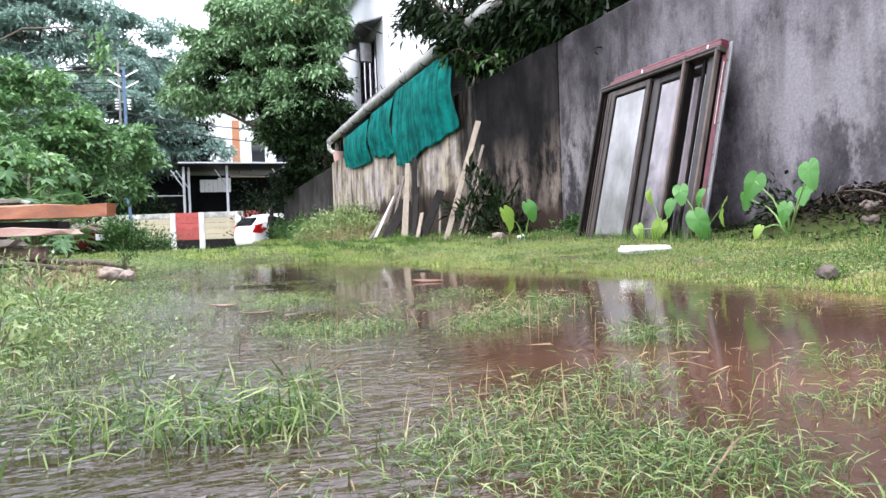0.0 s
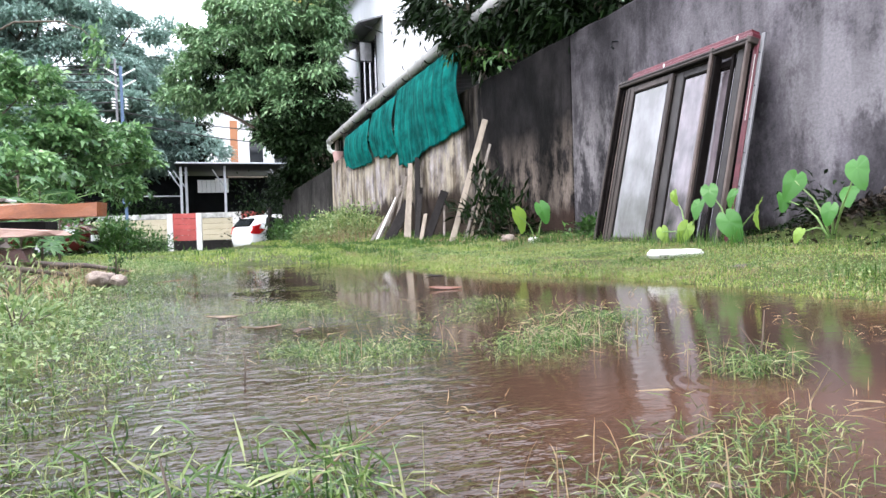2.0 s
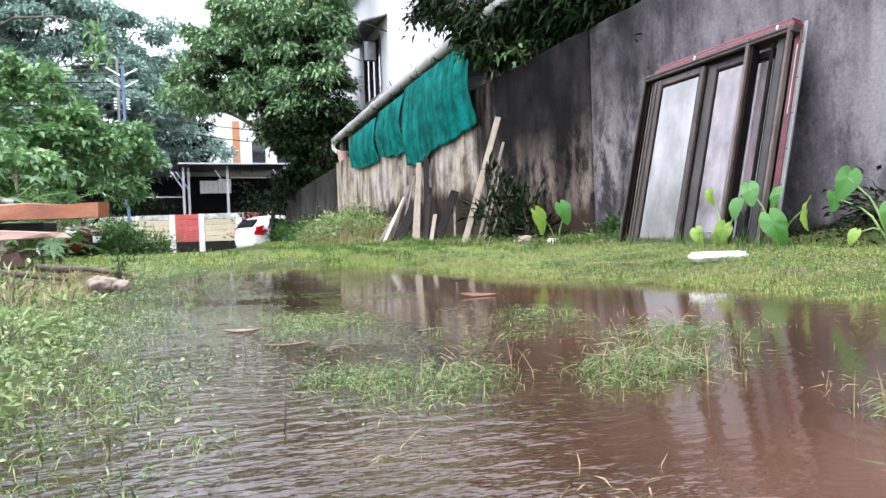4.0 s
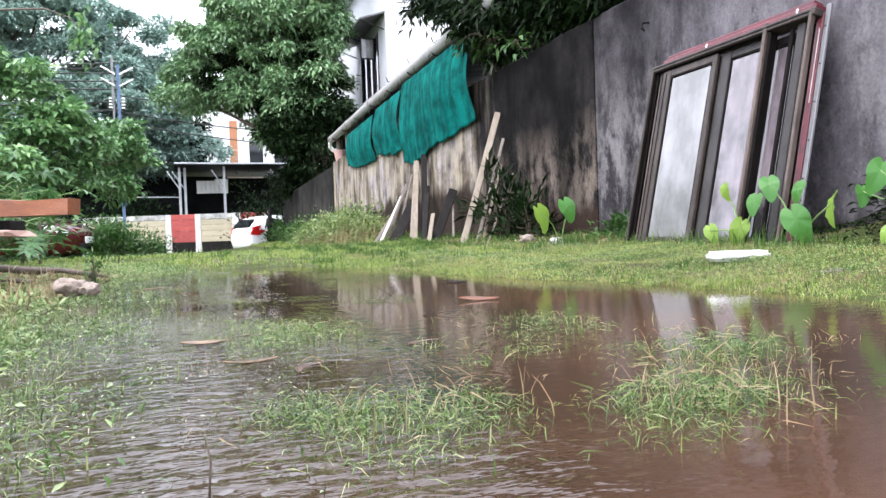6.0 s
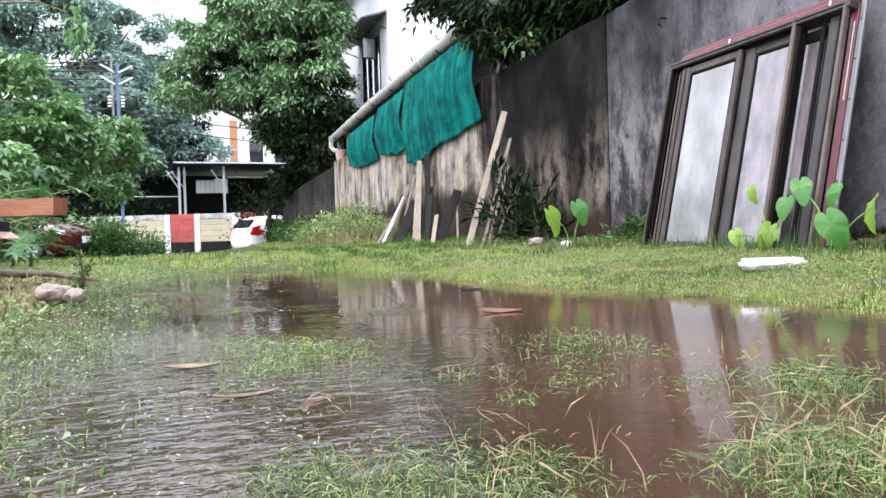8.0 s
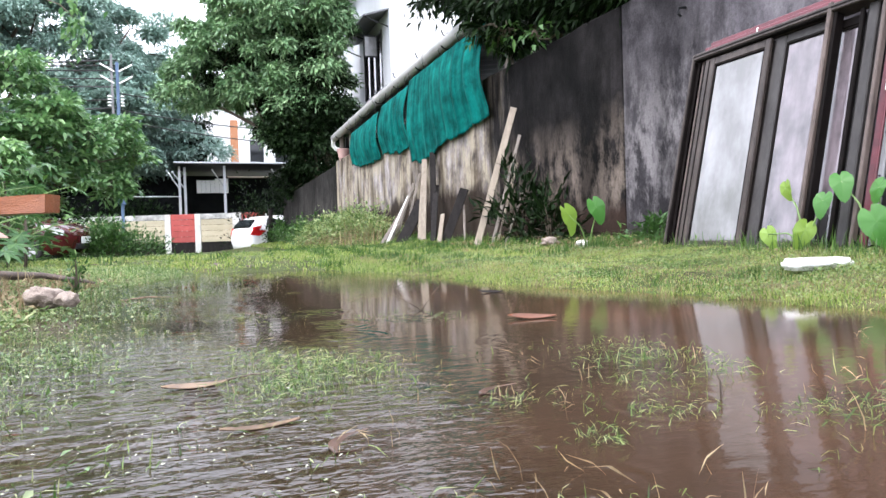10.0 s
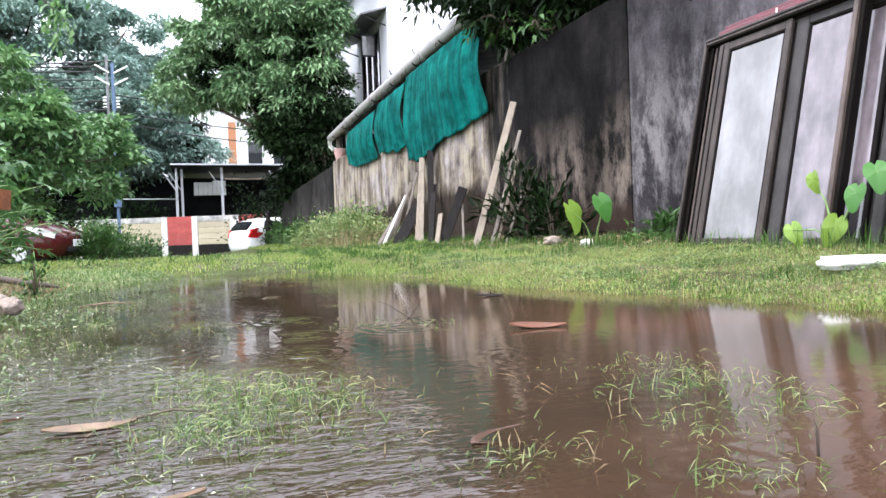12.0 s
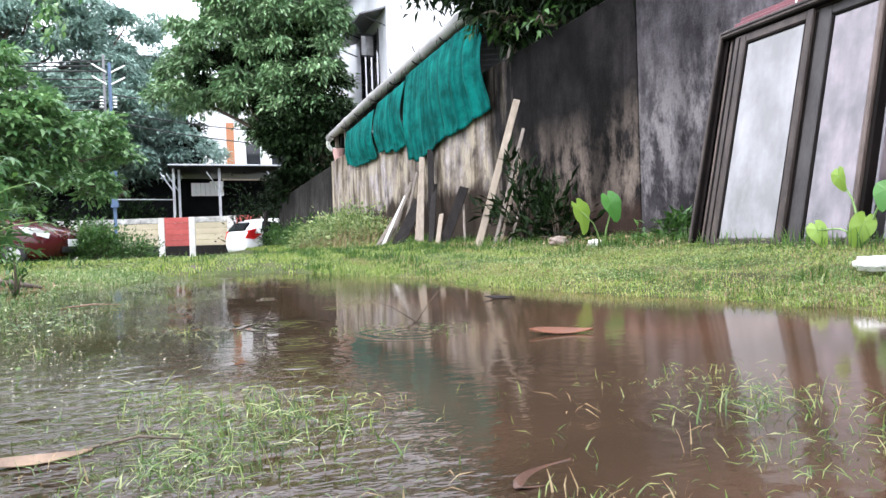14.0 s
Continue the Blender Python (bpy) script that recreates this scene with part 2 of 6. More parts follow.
M["rim"] = plain("grey_wheel_rim", (0.4, 0.4, 0.41), (0.5, 0.5, 0.5), 9.0, 0.35, metal=0.6)
M["car_glass"] = plain("dark_car_glass", (0.012, 0.014, 0.016), (0.02, 0.022, 0.025), 1.0, 0.06)
M["lamp_glass"] = plain("clear_headlamp_lens", (0.65, 0.66, 0.68), (0.8, 0.8, 0.8), 9.0, 0.1)
M["tail_lamp"] = plain("red_tail_lamp", (0.5, 0.01, 0.015), (0.6, 0.02, 0.02), 9.0, 0.15)
M["plate_white"] = plain("white_plate", (0.75, 0.75, 0.75), (0.8, 0.8, 0.8), 9.0, 0.5)
M["pink_pot"] = plain("pinkish_plastic", (0.5, 0.3, 0.28), (0.58, 0.38, 0.35), 5.0, 0.5)
M["grass"] = foliage("short_lawn_grass", ((0.08, 0.14, 0.025), (0.16, 0.25, 0.045), (0.24, 0.34, 0.08), (0.34, 0.4, 0.13), (0.44, 0.43, 0.2)), spread=0.6)
M["dark_grass"] = foliage("deep_green_grass", ((0.03, 0.075, 0.014), (0.06, 0.13, 0.024), (0.11, 0.2, 0.04)), 0.4)
M["wet_grass"] = foliage("wet_puddle_grass", ((0.022, 0.055, 0.012), (0.05, 0.11, 0.022), (0.1, 0.18, 0.045), (0.2, 0.28, 0.09), (0.36, 0.38, 0.2)), 0.2, 0.3, 0.5)
M["bank_grass"] = foliage("lush_bank_grass", ((0.05, 0.11, 0.03), (0.11, 0.2, 0.06), (0.22, 0.32, 0.12), (0.44, 0.48, 0.3)), 0.18, 0.3, 0.7, 0.9)
M["weed"] = foliage("creeping_weed_leaves", ((0.07, 0.13, 0.035), (0.14, 0.22, 0.07), (0.24, 0.32, 0.13), (0.36, 0.4, 0.2)), 0.35, spread=0.8)
M["wet_weed"] = foliage("wet_weed_leaves", ((0.05, 0.11, 0.03), (0.1, 0.18, 0.055), (0.19, 0.28, 0.11), (0.32, 0.37, 0.2)), 0.15, 0.25, 0.6)
# pale tones stand in for glints on the shallow water
M["glint_bits"] = foliage("glint_toned_flecks", ((0.16, 0.19, 0.1), (0.34, 0.36, 0.24), (0.5, 0.51, 0.42)), 0.15, 0.1, 0.8)
M["straw"] = foliage("dry_straw", ((0.2, 0.14, 0.08), (0.4, 0.32, 0.2)), 0.7, 0.2)
M["tree_leaf"] = foliage("glossy_tree_leaves", ((0.07, 0.15, 0.07), (0.13, 0.245, 0.115), (0.215, 0.35, 0.18), (0.32, 0.45, 0.26)), 0.35, 0.15, 0.35, 0.6)
# tones near black: shade inside dense crowns is put into the leaf colour
M["shade_dark_leaf"] = foliage("dark_leaves_with_shade", ((0.004, 0.009, 0.003), (0.008, 0.018, 0.006), (0.014, 0.03, 0.009)), 0.5, 0.04, 0.07)
# distance haze is put into these tones, paler and bluer than the leaves
M["far_leaf"] = foliage("haze_paled_rain_tree_leaves", ((0.17, 0.27, 0.245), (0.25, 0.37, 0.335), (0.36, 0.48, 0.445)), 0.4, 0.3, 0.4, 0.7)
M["light_leaf"] = foliage("pale_green_feathery_leaves", ((0.06, 0.155, 0.06), (0.13, 0.26, 0.1), (0.25, 0.41, 0.18)), 0.3, 0.3, 0.5, 0.8)
M["palm_leaf"] = foliage("papaya_leaves", ((0.035, 0.1, 0.035), (0.06, 0.145, 0.05), (0.1, 0.2, 0.07)), 0.35, 0.25)
M["bush_leaf"] = foliage("dense_bush_leaves", ((0.025, 0.07, 0.015), (0.05, 0.12, 0.03), (0.09, 0.19, 0.045)), 0.4, 0.2)
M["taro"] = foliage("fresh_taro_leaves", ((0.05, 0.17, 0.035), (0.09, 0.25, 0.055)), 0.3, 0.35)
M["taro_yellow"] = foliage("yellowing_taro_leaves", ((0.15, 0.28, 0.045), (0.25, 0.37, 0.065)), 0.35, 0.35)
M["stem"] = plain("green_plant_stem", (0.12, 0.22, 0.06), (0.2, 0.3, 0.1), 9.0, 0.5)


def net_material():
    m, n, l, p = material("green_shade_net")
    lines = noise_tex(n, l, 3.2, 4, (1, 2.0, 0.22), 0.5)
    c = ramp(n, l, lines, ((0.3, (0.0, 0.075, 0.068)), (0.7, (0.004, 0.22, 0.19))))
    worn = noise_tex(n, l, 2.2, 6, (1, 1, 1.4), 0.65)
    c = blend(n, l, 0.85, c, ramp(n, l, worn, ((0.36, (0.35, 0.4, 0.42)), (0.6, (1.1, 1.1, 1.1)))), "MULTIPLY")
    weave = noise_tex(n, l, 90, 2, (1, 1, 0.5))
    c = blend(n, l, 0.4, c, ramp(n, l, weave, ((0.3, (0.5, 0.5, 0.5)), (0.7, (1.3, 1.3, 1.3)))), "MULTIPLY")
    l.new(c, p.inputs["Base Color"])
    p.inputs["Roughness"].default_value = 0.9
    p.inputs["Specular IOR Level"].default_value = 0.1
    tr = n.new("ShaderNodeBsdfTranslucent")
    l.new(c, tr.inputs["Color"])
    mix = n.new("ShaderNodeMixShader")
    mix.inputs[0].default_value = 0.25
    l.new(p.outputs[0], mix.inputs[1])
    l.new(tr.outputs[0], mix.inputs[2])
    l.new(mix.outputs[0], n["Material Output"].inputs["Surface"])
    return m


def pane_material(name, dark, pale, smooth, rough, gloss, streaks):
    """Dusty glass, streaked by rain."""
    m, n, l, p = material(name)
    dirt = noise_tex(n, l, 3.5, 6, (1, 1, 0.6))
    c = ramp(n, l, dirt, ((0.35, dark), (0.65, pale)))
    run = noise_tex(n, l, 14, 5, (1, 1, 0.08), 0.6, (3, 1, 2))
    c = blend(n, l, streaks, c, ramp(n, l, run, ((0.35, (0.6, 0.6, 0.58)), (0.65, (1.2, 1.2, 1.2)))), "MULTIPLY")
    l.new(c, p.inputs["Base Color"])
    drops = noise_tex(n, l, 24, 4, (1, 1, 0.4))
    l.new(ramp(n, l, drops, ((0.35, (smooth,) * 3), (0.7, (rough,) * 3))), p.inputs["Roughness"])
    p.inputs["Specular IOR Level"].default_value = gloss
    return m


def rings(n, l, scale, waves, share, shift):
    """Rings spreading from raindrops: one per cell, for a share of the cells."""
    co = n.new("ShaderNodeTexCoord")
    mp = n.new("ShaderNodeMapping")
    mp.inputs["Location"].default_value = shift
    l.new(co.outputs["Object"], mp.inputs[0])
    vo = n.new("ShaderNodeTexVoronoi")
    vo.voronoi_dimensions = "2D"
    vo.inputs["Scale"].default_value = scale
    l.new(mp.outputs[0], vo.inputs["Vector"])

    def math_node(kind, a, b):
        q = n.new("ShaderNodeMath")
        q.operation = kind
        for k, w in enumerate((a, b)):
            if isinstance(w, (int, float)):
                q.inputs[k].default_value = w
            elif w is not None:
                l.new(w, q.inputs[k])
        return q.outputs[0]

    d = vo.outputs["Distance"]
    wave = math_node("SINE", math_node("MULTIPLY", d, 6.283 * waves), None)
    fade = n.new("ShaderNodeMapRange")
    fade.inputs["From Min"].default_value = 0.08
    fade.inputs["From Max"].default_value = 0.5
    fade.inputs["To Min"].default_value = 1.0
    fade.inputs["To Max"].default_value = 0.0
    l.new(d, fade.inputs["Value"])
    sp = n.new("ShaderNodeSeparateColor")
    l.new(vo.outputs["Color"], sp.inputs[0])
    on = math_node("LESS_THAN", sp.outputs[0], share)
    return math_node("MULTIPLY", math_node("MULTIPLY", wave, fade.outputs[0]), on)


def water_material():
    """Silty rain water: brown body, mirror-like skin, small wind ripples and rain rings."""
    m, n, l, p = material("silty_puddle_water")
    co = n.new("ShaderNodeTexCoord")
    sp = n.new("ShaderNodeSeparateXYZ")
    l.new(co.outputs["Object"], sp.inputs[0])

    def across(lo, hi, a, b, axis="X"):
        mr = n.new("ShaderNodeMapRange")
        mr.inputs["From Min"].default_value = lo
        mr.inputs["From Max"].default_value = hi
        mr.inputs["To Min"].default_value = a
        mr.inputs["To Max"].default_value = b
        l.new(sp.outputs[axis], mr.inputs["Value"])
        return mr.outputs[0]

    silt = noise_tex(n, l, 0.9, 5)
    red = ramp(n, l, silt, ((0.38, (0.034, 0.022, 0.014)), (0.52, (0.056, 0.034, 0.021)), (0.66, (0.095, 0.05, 0.03))))
    clear = ramp(n, l, silt, ((0.4, (0.022, 0.015, 0.009)), (0.6, (0.04, 0.026, 0.016)), (0.7, (0.07, 0.04, 0.024))))
    clay = ramp(n, l, silt, ((0.36, (0.045, 0.024, 0.015)), (0.64, (0.11, 0.05, 0.031))))
    red = blend(n, l, across(1.0, 2.7, 0.9, 0.0, "Y"), red, clay)
    l.new(blend(n, l, across(0.1, 0.9, 0.0, 1.0), clear, red), p.inputs["Base Color"])
    l.new(across(0.2, 1.0, 0.025, 0.08), p.inputs["Roughness"])
    p.inputs["IOR"].default_value = 1.35
    a = ramp(n, l, noise_tex(n, l, 20, 3.0, (0.62, 1.25, 1), 0.55), ((0.36, (0, 0, 0)), (0.68, (1, 1, 1))))
    b = noise_tex(n, l, 6, 2, (0.5, 1.4, 1), 0.4, (4, 2, 0))
    patches = ramp(n, l, noise_tex(n, l, 1.1, 2, (1, 1, 1), 0.5, (2.3, 1.1, 0)), ((0.42, (0.22, 0.22, 0.22)), (0.6, (1, 1, 1))))
    patches = blend(n, l, 1.0, patches, across(0.1, 0.65, 0.65, 0.025), "MULTIPLY")
    patches = blend(n, l, 1.0, patches, across(2.4, 4.0, 1.0, 0.1, "Y"), "MULTIPLY")
    h = blend(n, l, 0.15, blend(n, l, 1.0, a, patches, "MULTIPLY"), blend(n, l, 1.0, b, patches, "MULTIPLY"))
    total = h
    for scale, waves, share, high, shift in ((2.6, 8.0, 0.4, 0.035, (0.3, 0.7, 0)), (4.6, 5.0, 0.3, 0.02, (5.1, 2.2, 0))):
        q = n.new("ShaderNodeMath")
        q.operation = "MULTIPLY_ADD"
        l.new(blend(n, l, 1.0, rings(n, l, scale, waves, share, shift), across(0.5, 1.1, 1.0, 0.12), "MULTIPLY"), q.inputs[0])
        q.inputs[1].default_value = high
        l.new(total, q.inputs[2])
        total = q.outputs[0]
    bumped(n, l, p, total, 1.0, 0.018)
    return m


def ground_material():
    m, n, l, p = material("wet_red_soil")
    a = noise_tex(n, l, 1.3, 7)
    c = ramp(n, l, a, ((0.32, (0.035, 0.035, 0.014)), (0.5, (0.06, 0.08, 0.022)), (0.68, (0.12, 0.095, 0.05))))
    f = noise_tex(n, l, 30, 4)
    c = blend(n, l, 0.5, c, ramp(n, l, f, ((0.3, (0.5, 0.5, 0.5)), (0.7, (1.3, 1.3, 1.3)))), "MULTIPLY")
    l.new(c, p.inputs["Base Color"])
    p.inputs["Roughness"].default_value = 0.75
    p.inputs["Specular IOR Level"].default_value = 0.12
    bumped(n, l, p, f, 0.6, 0.02)
    return m


M["net"] = net_material()
M["pane"] = pane_material("dusty_frosted_glass", (0.13, 0.128, 0.125), (0.24, 0.235, 0.245), 0.06, 0.2, 0.8, 0.2)
M["clear_pane"] = pane_material("streaked_dark_glass", (0.03, 0.028, 0.03), (0.2, 0.165, 0.185), 0.03, 0.14, 1.0, 0.7)
M["water"] = water_material()
M["ground"] = ground_material()

# ---- mesh tools ----
class Geo:
    """Collects vertices and faces of one mesh."""

    def __init__(self):
        self.v, self.f = [], []

    def add(self, vs, fs):
        k = len(self.v)
        self.v += [tuple(q) for q in vs]
        self.f += [tuple(i + k for i in q) for q in fs]
        return self

    def box(self, lo, hi, m=None, cut=0.0):
        """A box with its upright and long edges taken off by cut."""
        bm = bmesh.new()
        bmesh.ops.create_cube(bm, size=1.0)
        c = [(a + b) / 2 for a, b in zip(lo, hi)]
        s = [abs(b - a) for a, b in zip(lo, hi)]
        for q in bm.verts:
            q.co = Vector((q.co.x * s[0] + c[0], q.co.y * s[1] + c[1], q.co.z * s[2] + c[2]))
        if cut:
            bmesh.ops.bevel(bm, geom=bm.edges[:], offset=min(cut, min(s) * 0.4), segments=1, affect="EDGES")
        if m is not None:
            bm.transform(m)
        bm.verts.index_update()
        self.add([q.co for q in bm.verts], [[q.index for q in f.verts] for f in bm.faces])
        bm.free()
        return self

    def tube(self, pts, radii, n=7, cap=True):
        pts = [Vector(q) for q in pts]
        if isinstance(radii, (int, float)):
            radii = [radii] * len(pts)
        rings = []
        for i, q in enumerate(pts):
            d = (pts[min(i + 1, len(pts) - 1)] - pts[max(i - 1, 0)]).normalized()
            side = d.cross(Vector((0.31, 0.17, 0.93)))
            if side.length < 0.05:
                side = d.cross(Vector((1, 0, 0)))
            side.normalize()
            up = d.cross(side)
            rings.append([q + radii[i] * (math.cos(a) * side + math.sin(a) * up) for a in (2 * math.pi * j / n for j in range(n))])
        vs = [q for r in rings for q in r]
        fs = [(i * n + j, i * n + (j + 1) % n, (i + 1) * n + (j + 1) % n, (i + 1) * n + j) for i in range(len(pts) - 1) for j in range(n)]
        if cap:
            fs += [tuple(range(n))[::-1], tuple((len(pts) - 1) * n + j for j in range(n))]
        return self.add(vs, fs)

    def mesh(self, name, smooth=False):
        me = bpy.data.meshes.new(name)
        me.from_pydata(self.v, [], self.f)
        if smooth:
            me.shade_smooth()
        return me


def thing(name, label, category, group="", kind="", at=(0, 0, 0)):
    ob = new(name)
    ob.location = at
    ob.empty_display_size = 0.1
    return tagged(ob, label, category, group, kind)


def part(name, geo, mat, parent=None, label="", smooth=False):
    me = geo.mesh(name, smooth) if isinstance(geo, Geo) else geo
    if not me.materials:
        me.materials.append(M[mat])
    ob = new(name, me)
    if parent is not None:
        ob.parent = parent
    return tagged(ob, label)


def single(name, geo, mat, label, category, group="", kind="", smooth=False):
    """A thing of one mesh."""
    return tagged(part(name, geo, mat, None, "", smooth), label, category, group, kind)


def fast_mesh(name, verts, tris):
    """A triangle mesh from arrays."""
    me = bpy.data.meshes.new(name)
    verts = np.ascontiguousarray(verts, dtype=np.float32)
    tris = np.ascontiguousarray(tris, dtype=np.int32)
    me.vertices.add(len(verts))
    me.vertices.foreach_set("co", verts.ravel())
    me.loops.add(tris.size)
    me.loops.foreach_set("vertex_index", tris.ravel())
    me.polygons.add(len(tris))
    me.polygons.foreach_set("loop_start", np.arange(0, tris.size, 3, dtype=np.int32))
    me.update(calc_edges=True)
    me.validate()
    return me


def unit(a):
    return a / np.maximum(np.linalg.norm(a, axis=1, keepdims=True), 1e-6)


def leaf_arrays(rng, pos, way, length, width, fold=0.25, droop=0.15):
    """A folded pointed leaf of four triangles at each place."""
    n = len(pos)
    way = unit(way)
    side = unit(np.cross(way, unit(np.array([0.0, 0.0, 1.0]) + rng.normal(0, 0.45, (n, 3)))))
    up = np.cross(side, way)
    length, width = np.broadcast_to(length, n)[:, None], np.broadcast_to(width, n)[:, None]
    a = pos
    mid = pos + way * length * 0.5
    lft = pos + way * length * 0.42 + side * width * 0.5 + up * width * fold
    rgt = pos + way * length * 0.42 - side * width * 0.5 + up * width * fold
    tip = pos + way * length - up * length * droop
    v = np.stack([a, lft, mid, rgt, tip], 1).reshape(-1, 3)
    k = np.arange(n)[:, None] * 5
    t = np.stack([k + (0, 2, 1), k + (0, 3, 2), k + (1, 2, 4), k + (2, 3, 4)], 1).reshape(-1, 3)
    return v, t


def blade_arrays(rng, pos, height, width, lean=0.5):
    """A curved, tapering grass blade of five triangles at each place; some stand, some lie over."""
    n = len(pos)
    ang = rng.uniform(0, 2 * np.pi, n)
    out = np.stack([np.cos(ang), np.sin(ang), np.zeros(n)], 1)
    turn = ang + np.pi / 2 + rng.normal(0, 0.7, n)
    sd = np.stack([np.cos(turn), np.sin(turn), rng.normal(0, 0.25, n)], 1)
    h = np.broadcast_to(height, n)[:, None]
    w = np.broadcast_to(width, n)[:, None] * 0.5
    bend = (rng.beta(1.3, 2.2, n) * 2.0 * lean)[:, None]
    z = np.array([0.0, 0.0, 1.0])
    rows = []
    for k, taper in ((0.0, 0.8), (0.36, 1.0), (0.72, 0.65)):
        a = bend * k
        mid = pos + h * (z * np.sin(np.minimum(a, 3.0)) / np.maximum(bend, 0.05) + out * (1 - np.cos(np.minimum(a, 3.0))) / np.maximum(bend, 0.05))
        rows += [mid - sd * w * taper, mid + sd * w * taper]
    tip = pos + h * (z * np.sin(np.minimum(bend, 3.0)) / np.maximum(bend, 0.05) + out * (1 - np.cos(np.minimum(bend, 3.0))) / np.maximum(bend, 0.05))
    v = np.stack(rows + [tip], 1).reshape(-1, 3)
    k = np.arange(n)[:, None] * 7
    t = np.stack([k + (0, 1, 3), k + (0, 3, 2), k + (2, 3, 5), k + (2, 5, 4), k + (4, 5, 6)], 1).reshape(-1, 3)
    return v, t


def joined(pieces):
    vs, ts, k = [], [], 0
    for v, t in pieces:
        vs.append(v)
        ts.append(t + k)
        k += len(v)
    return np.concatenate(vs), np.concatenate(ts)


def rod(p, q, r, n=8):
    return Geo().tube([p, q], r, n)


def slab(p, q, wide, thick, up=(0, 0, 1)):
    """A plank from p to q."""
    p, q = Vector(p), Vector(q)
    d = (q - p).normalized()
    s = d.cross(Vector(up)).normalized()
    t = s.cross(d)
    m = Matrix((( *s, 0), (*d, 0), (*t, 0), (0, 0, 0, 1))).transposed()
    m.translation = p
    return Geo().box((-wide / 2, 0, -thick / 2), (wide / 2, (q - p).length, thick / 2), m, 0.004)


# ---- the lie of the land ----
WALL_X = 4.18


def edge_left(y):
    return np.interp(y, (-4, 0, 1.0, 2.7, 4.4, 5.7, 7.0, 8.3), (-0.7, -0.5, -0.45, -0.42, -0.52, -0.55, -0.35, 0.3))


def edge_right(y):
    return np.interp(y, (-4, 0, 1.6, 2.2, 3.0, 4.0, 5.3, 6.2, 7.0, 7.7, 8.4), (2.6, 2.6, 2.37, 2.3, 2.17, 2.1, 1.66, 1.7, 1.5, 1.25, 0.9))


def land(x, y):
    """Height of the ground; the water stands at 0."""
    x, y = np.asarray(x, float), np.asarray(y, float)
    d = np.maximum(np.maximum(edge_left(y) - x, x - edge_right(y)), np.maximum(y - 8.1, -3.0 - y))
    wob = 0.03 * np.sin(13 * x - 7 * y) * np.sin(9 * y + 3 * x) + 0.025 * np.sin(23 * y + 11 * x) + 0.05 * np.sin(3.1 * x + 1.3 * y) + 0.05 * np.sin(2.3 * y - 1.7 * x + 1.0) + 0.03 * np.sin(7 * x + 5 * y)
    d = d + wob
    z = np.where(d < 0, -0.10 * (1 - np.exp(np.minimum(d, 0) / 0.35)), 0.10 * (1 - np.exp(-np.maximum(d, 0) / 0.6)))
    near_wall = np.clip((x - 2.9) / 1.2, 0, 1)
    z = z + near_wall * np.where(y < 14, 0.10, 0.06)
    mound = np.clip((x - 3.55) / 0.4, 0, 1) * np.clip((4.4 - y) / 1.0, 0, 1)
    z = z + 0.17 * mound
    z = z + 0.35 * np.exp(-((x - 3.9) / 0.7) ** 2 - ((y - 17.5) / 3.2) ** 2)
    z = z - 0.3 * np.clip((y - 12.0) / 8.0, 0, 1) * np.clip((3.4 - x) / 2.6, 0, 1)
    z = z - 0.45 * np.clip((y - 34.8) / 0.8, 0, 1)
    z = z + np.where(d > 0.1, 0.012 * np.sin(9 * x + 4 * y) * np.sin(6 * y - 5 * x), 0)
    return z


def on_land(x, y, dz=0.0):
    return (x, y, float(land(x, y)) + dz)


def build_ground():
    xs = np.unique(np.concatenate([np.linspace(-400, -20, 8), np.linspace(-20, -4, 24), np.arange(-4, 4.6, 0.11), np.linspace(5, 30, 14), np.linspace(60, 400, 6)]))
    ys = np.unique(np.concatenate([np.linspace(-200, -8, 8), np.linspace(-7, -1, 10), np.arange(-1, 10, 0.12), np.linspace(10.2, 45, 90), np.linspace(50, 700, 12)]))
    gx, gy = np.meshgrid(xs, ys)
    gz = land(gx, gy)
    gz = np.where(gx > WALL_X, np.minimum(gz, 0.25), gz)
    v = np.stack([gx.ravel(), gy.ravel(), gz.ravel()], 1)
    nx, ny = len(xs), len(ys)
    i, j = np.meshgrid(np.arange(nx - 1), np.arange(ny - 1))
    a = (j * nx + i).ravel()
    t = np.concatenate([np.stack([a, a + 1, a + nx + 1], 1), np.stack([a, a + nx + 1, a + nx], 1)])
    me = fast_mesh("ground", v, t)
    me.shade_smooth()
    me.materials.append(M["ground"])
    tagged(new("ground", me), "wet reddish soil with patchy turf", "ground", kind="structure")
    nx, ny = 60, 160
    gx, gy = np.meshgrid(np.linspace(-1.6, 3.4, nx), np.linspace(-3.6, 9.4, ny))
    v = np.stack([gx.ravel(), gy.ravel(), np.zeros(nx * ny)], 1)
    i, j = np.meshgrid(np.arange(nx - 1), np.arange(ny - 1))
    a = (j * nx + i).ravel()
    t = np.concatenate([np.stack([a, a + 1, a + nx + 1], 1), np.stack([a, a + nx + 1, a + nx], 1)])
    me = fast_mesh("water", v, t)
    me.shade_smooth()
    me.materials.append(M["water"])
    tagged(new("water", me), "brown rain water standing in a shallow puddle", "puddle", kind="structure")


build_ground()


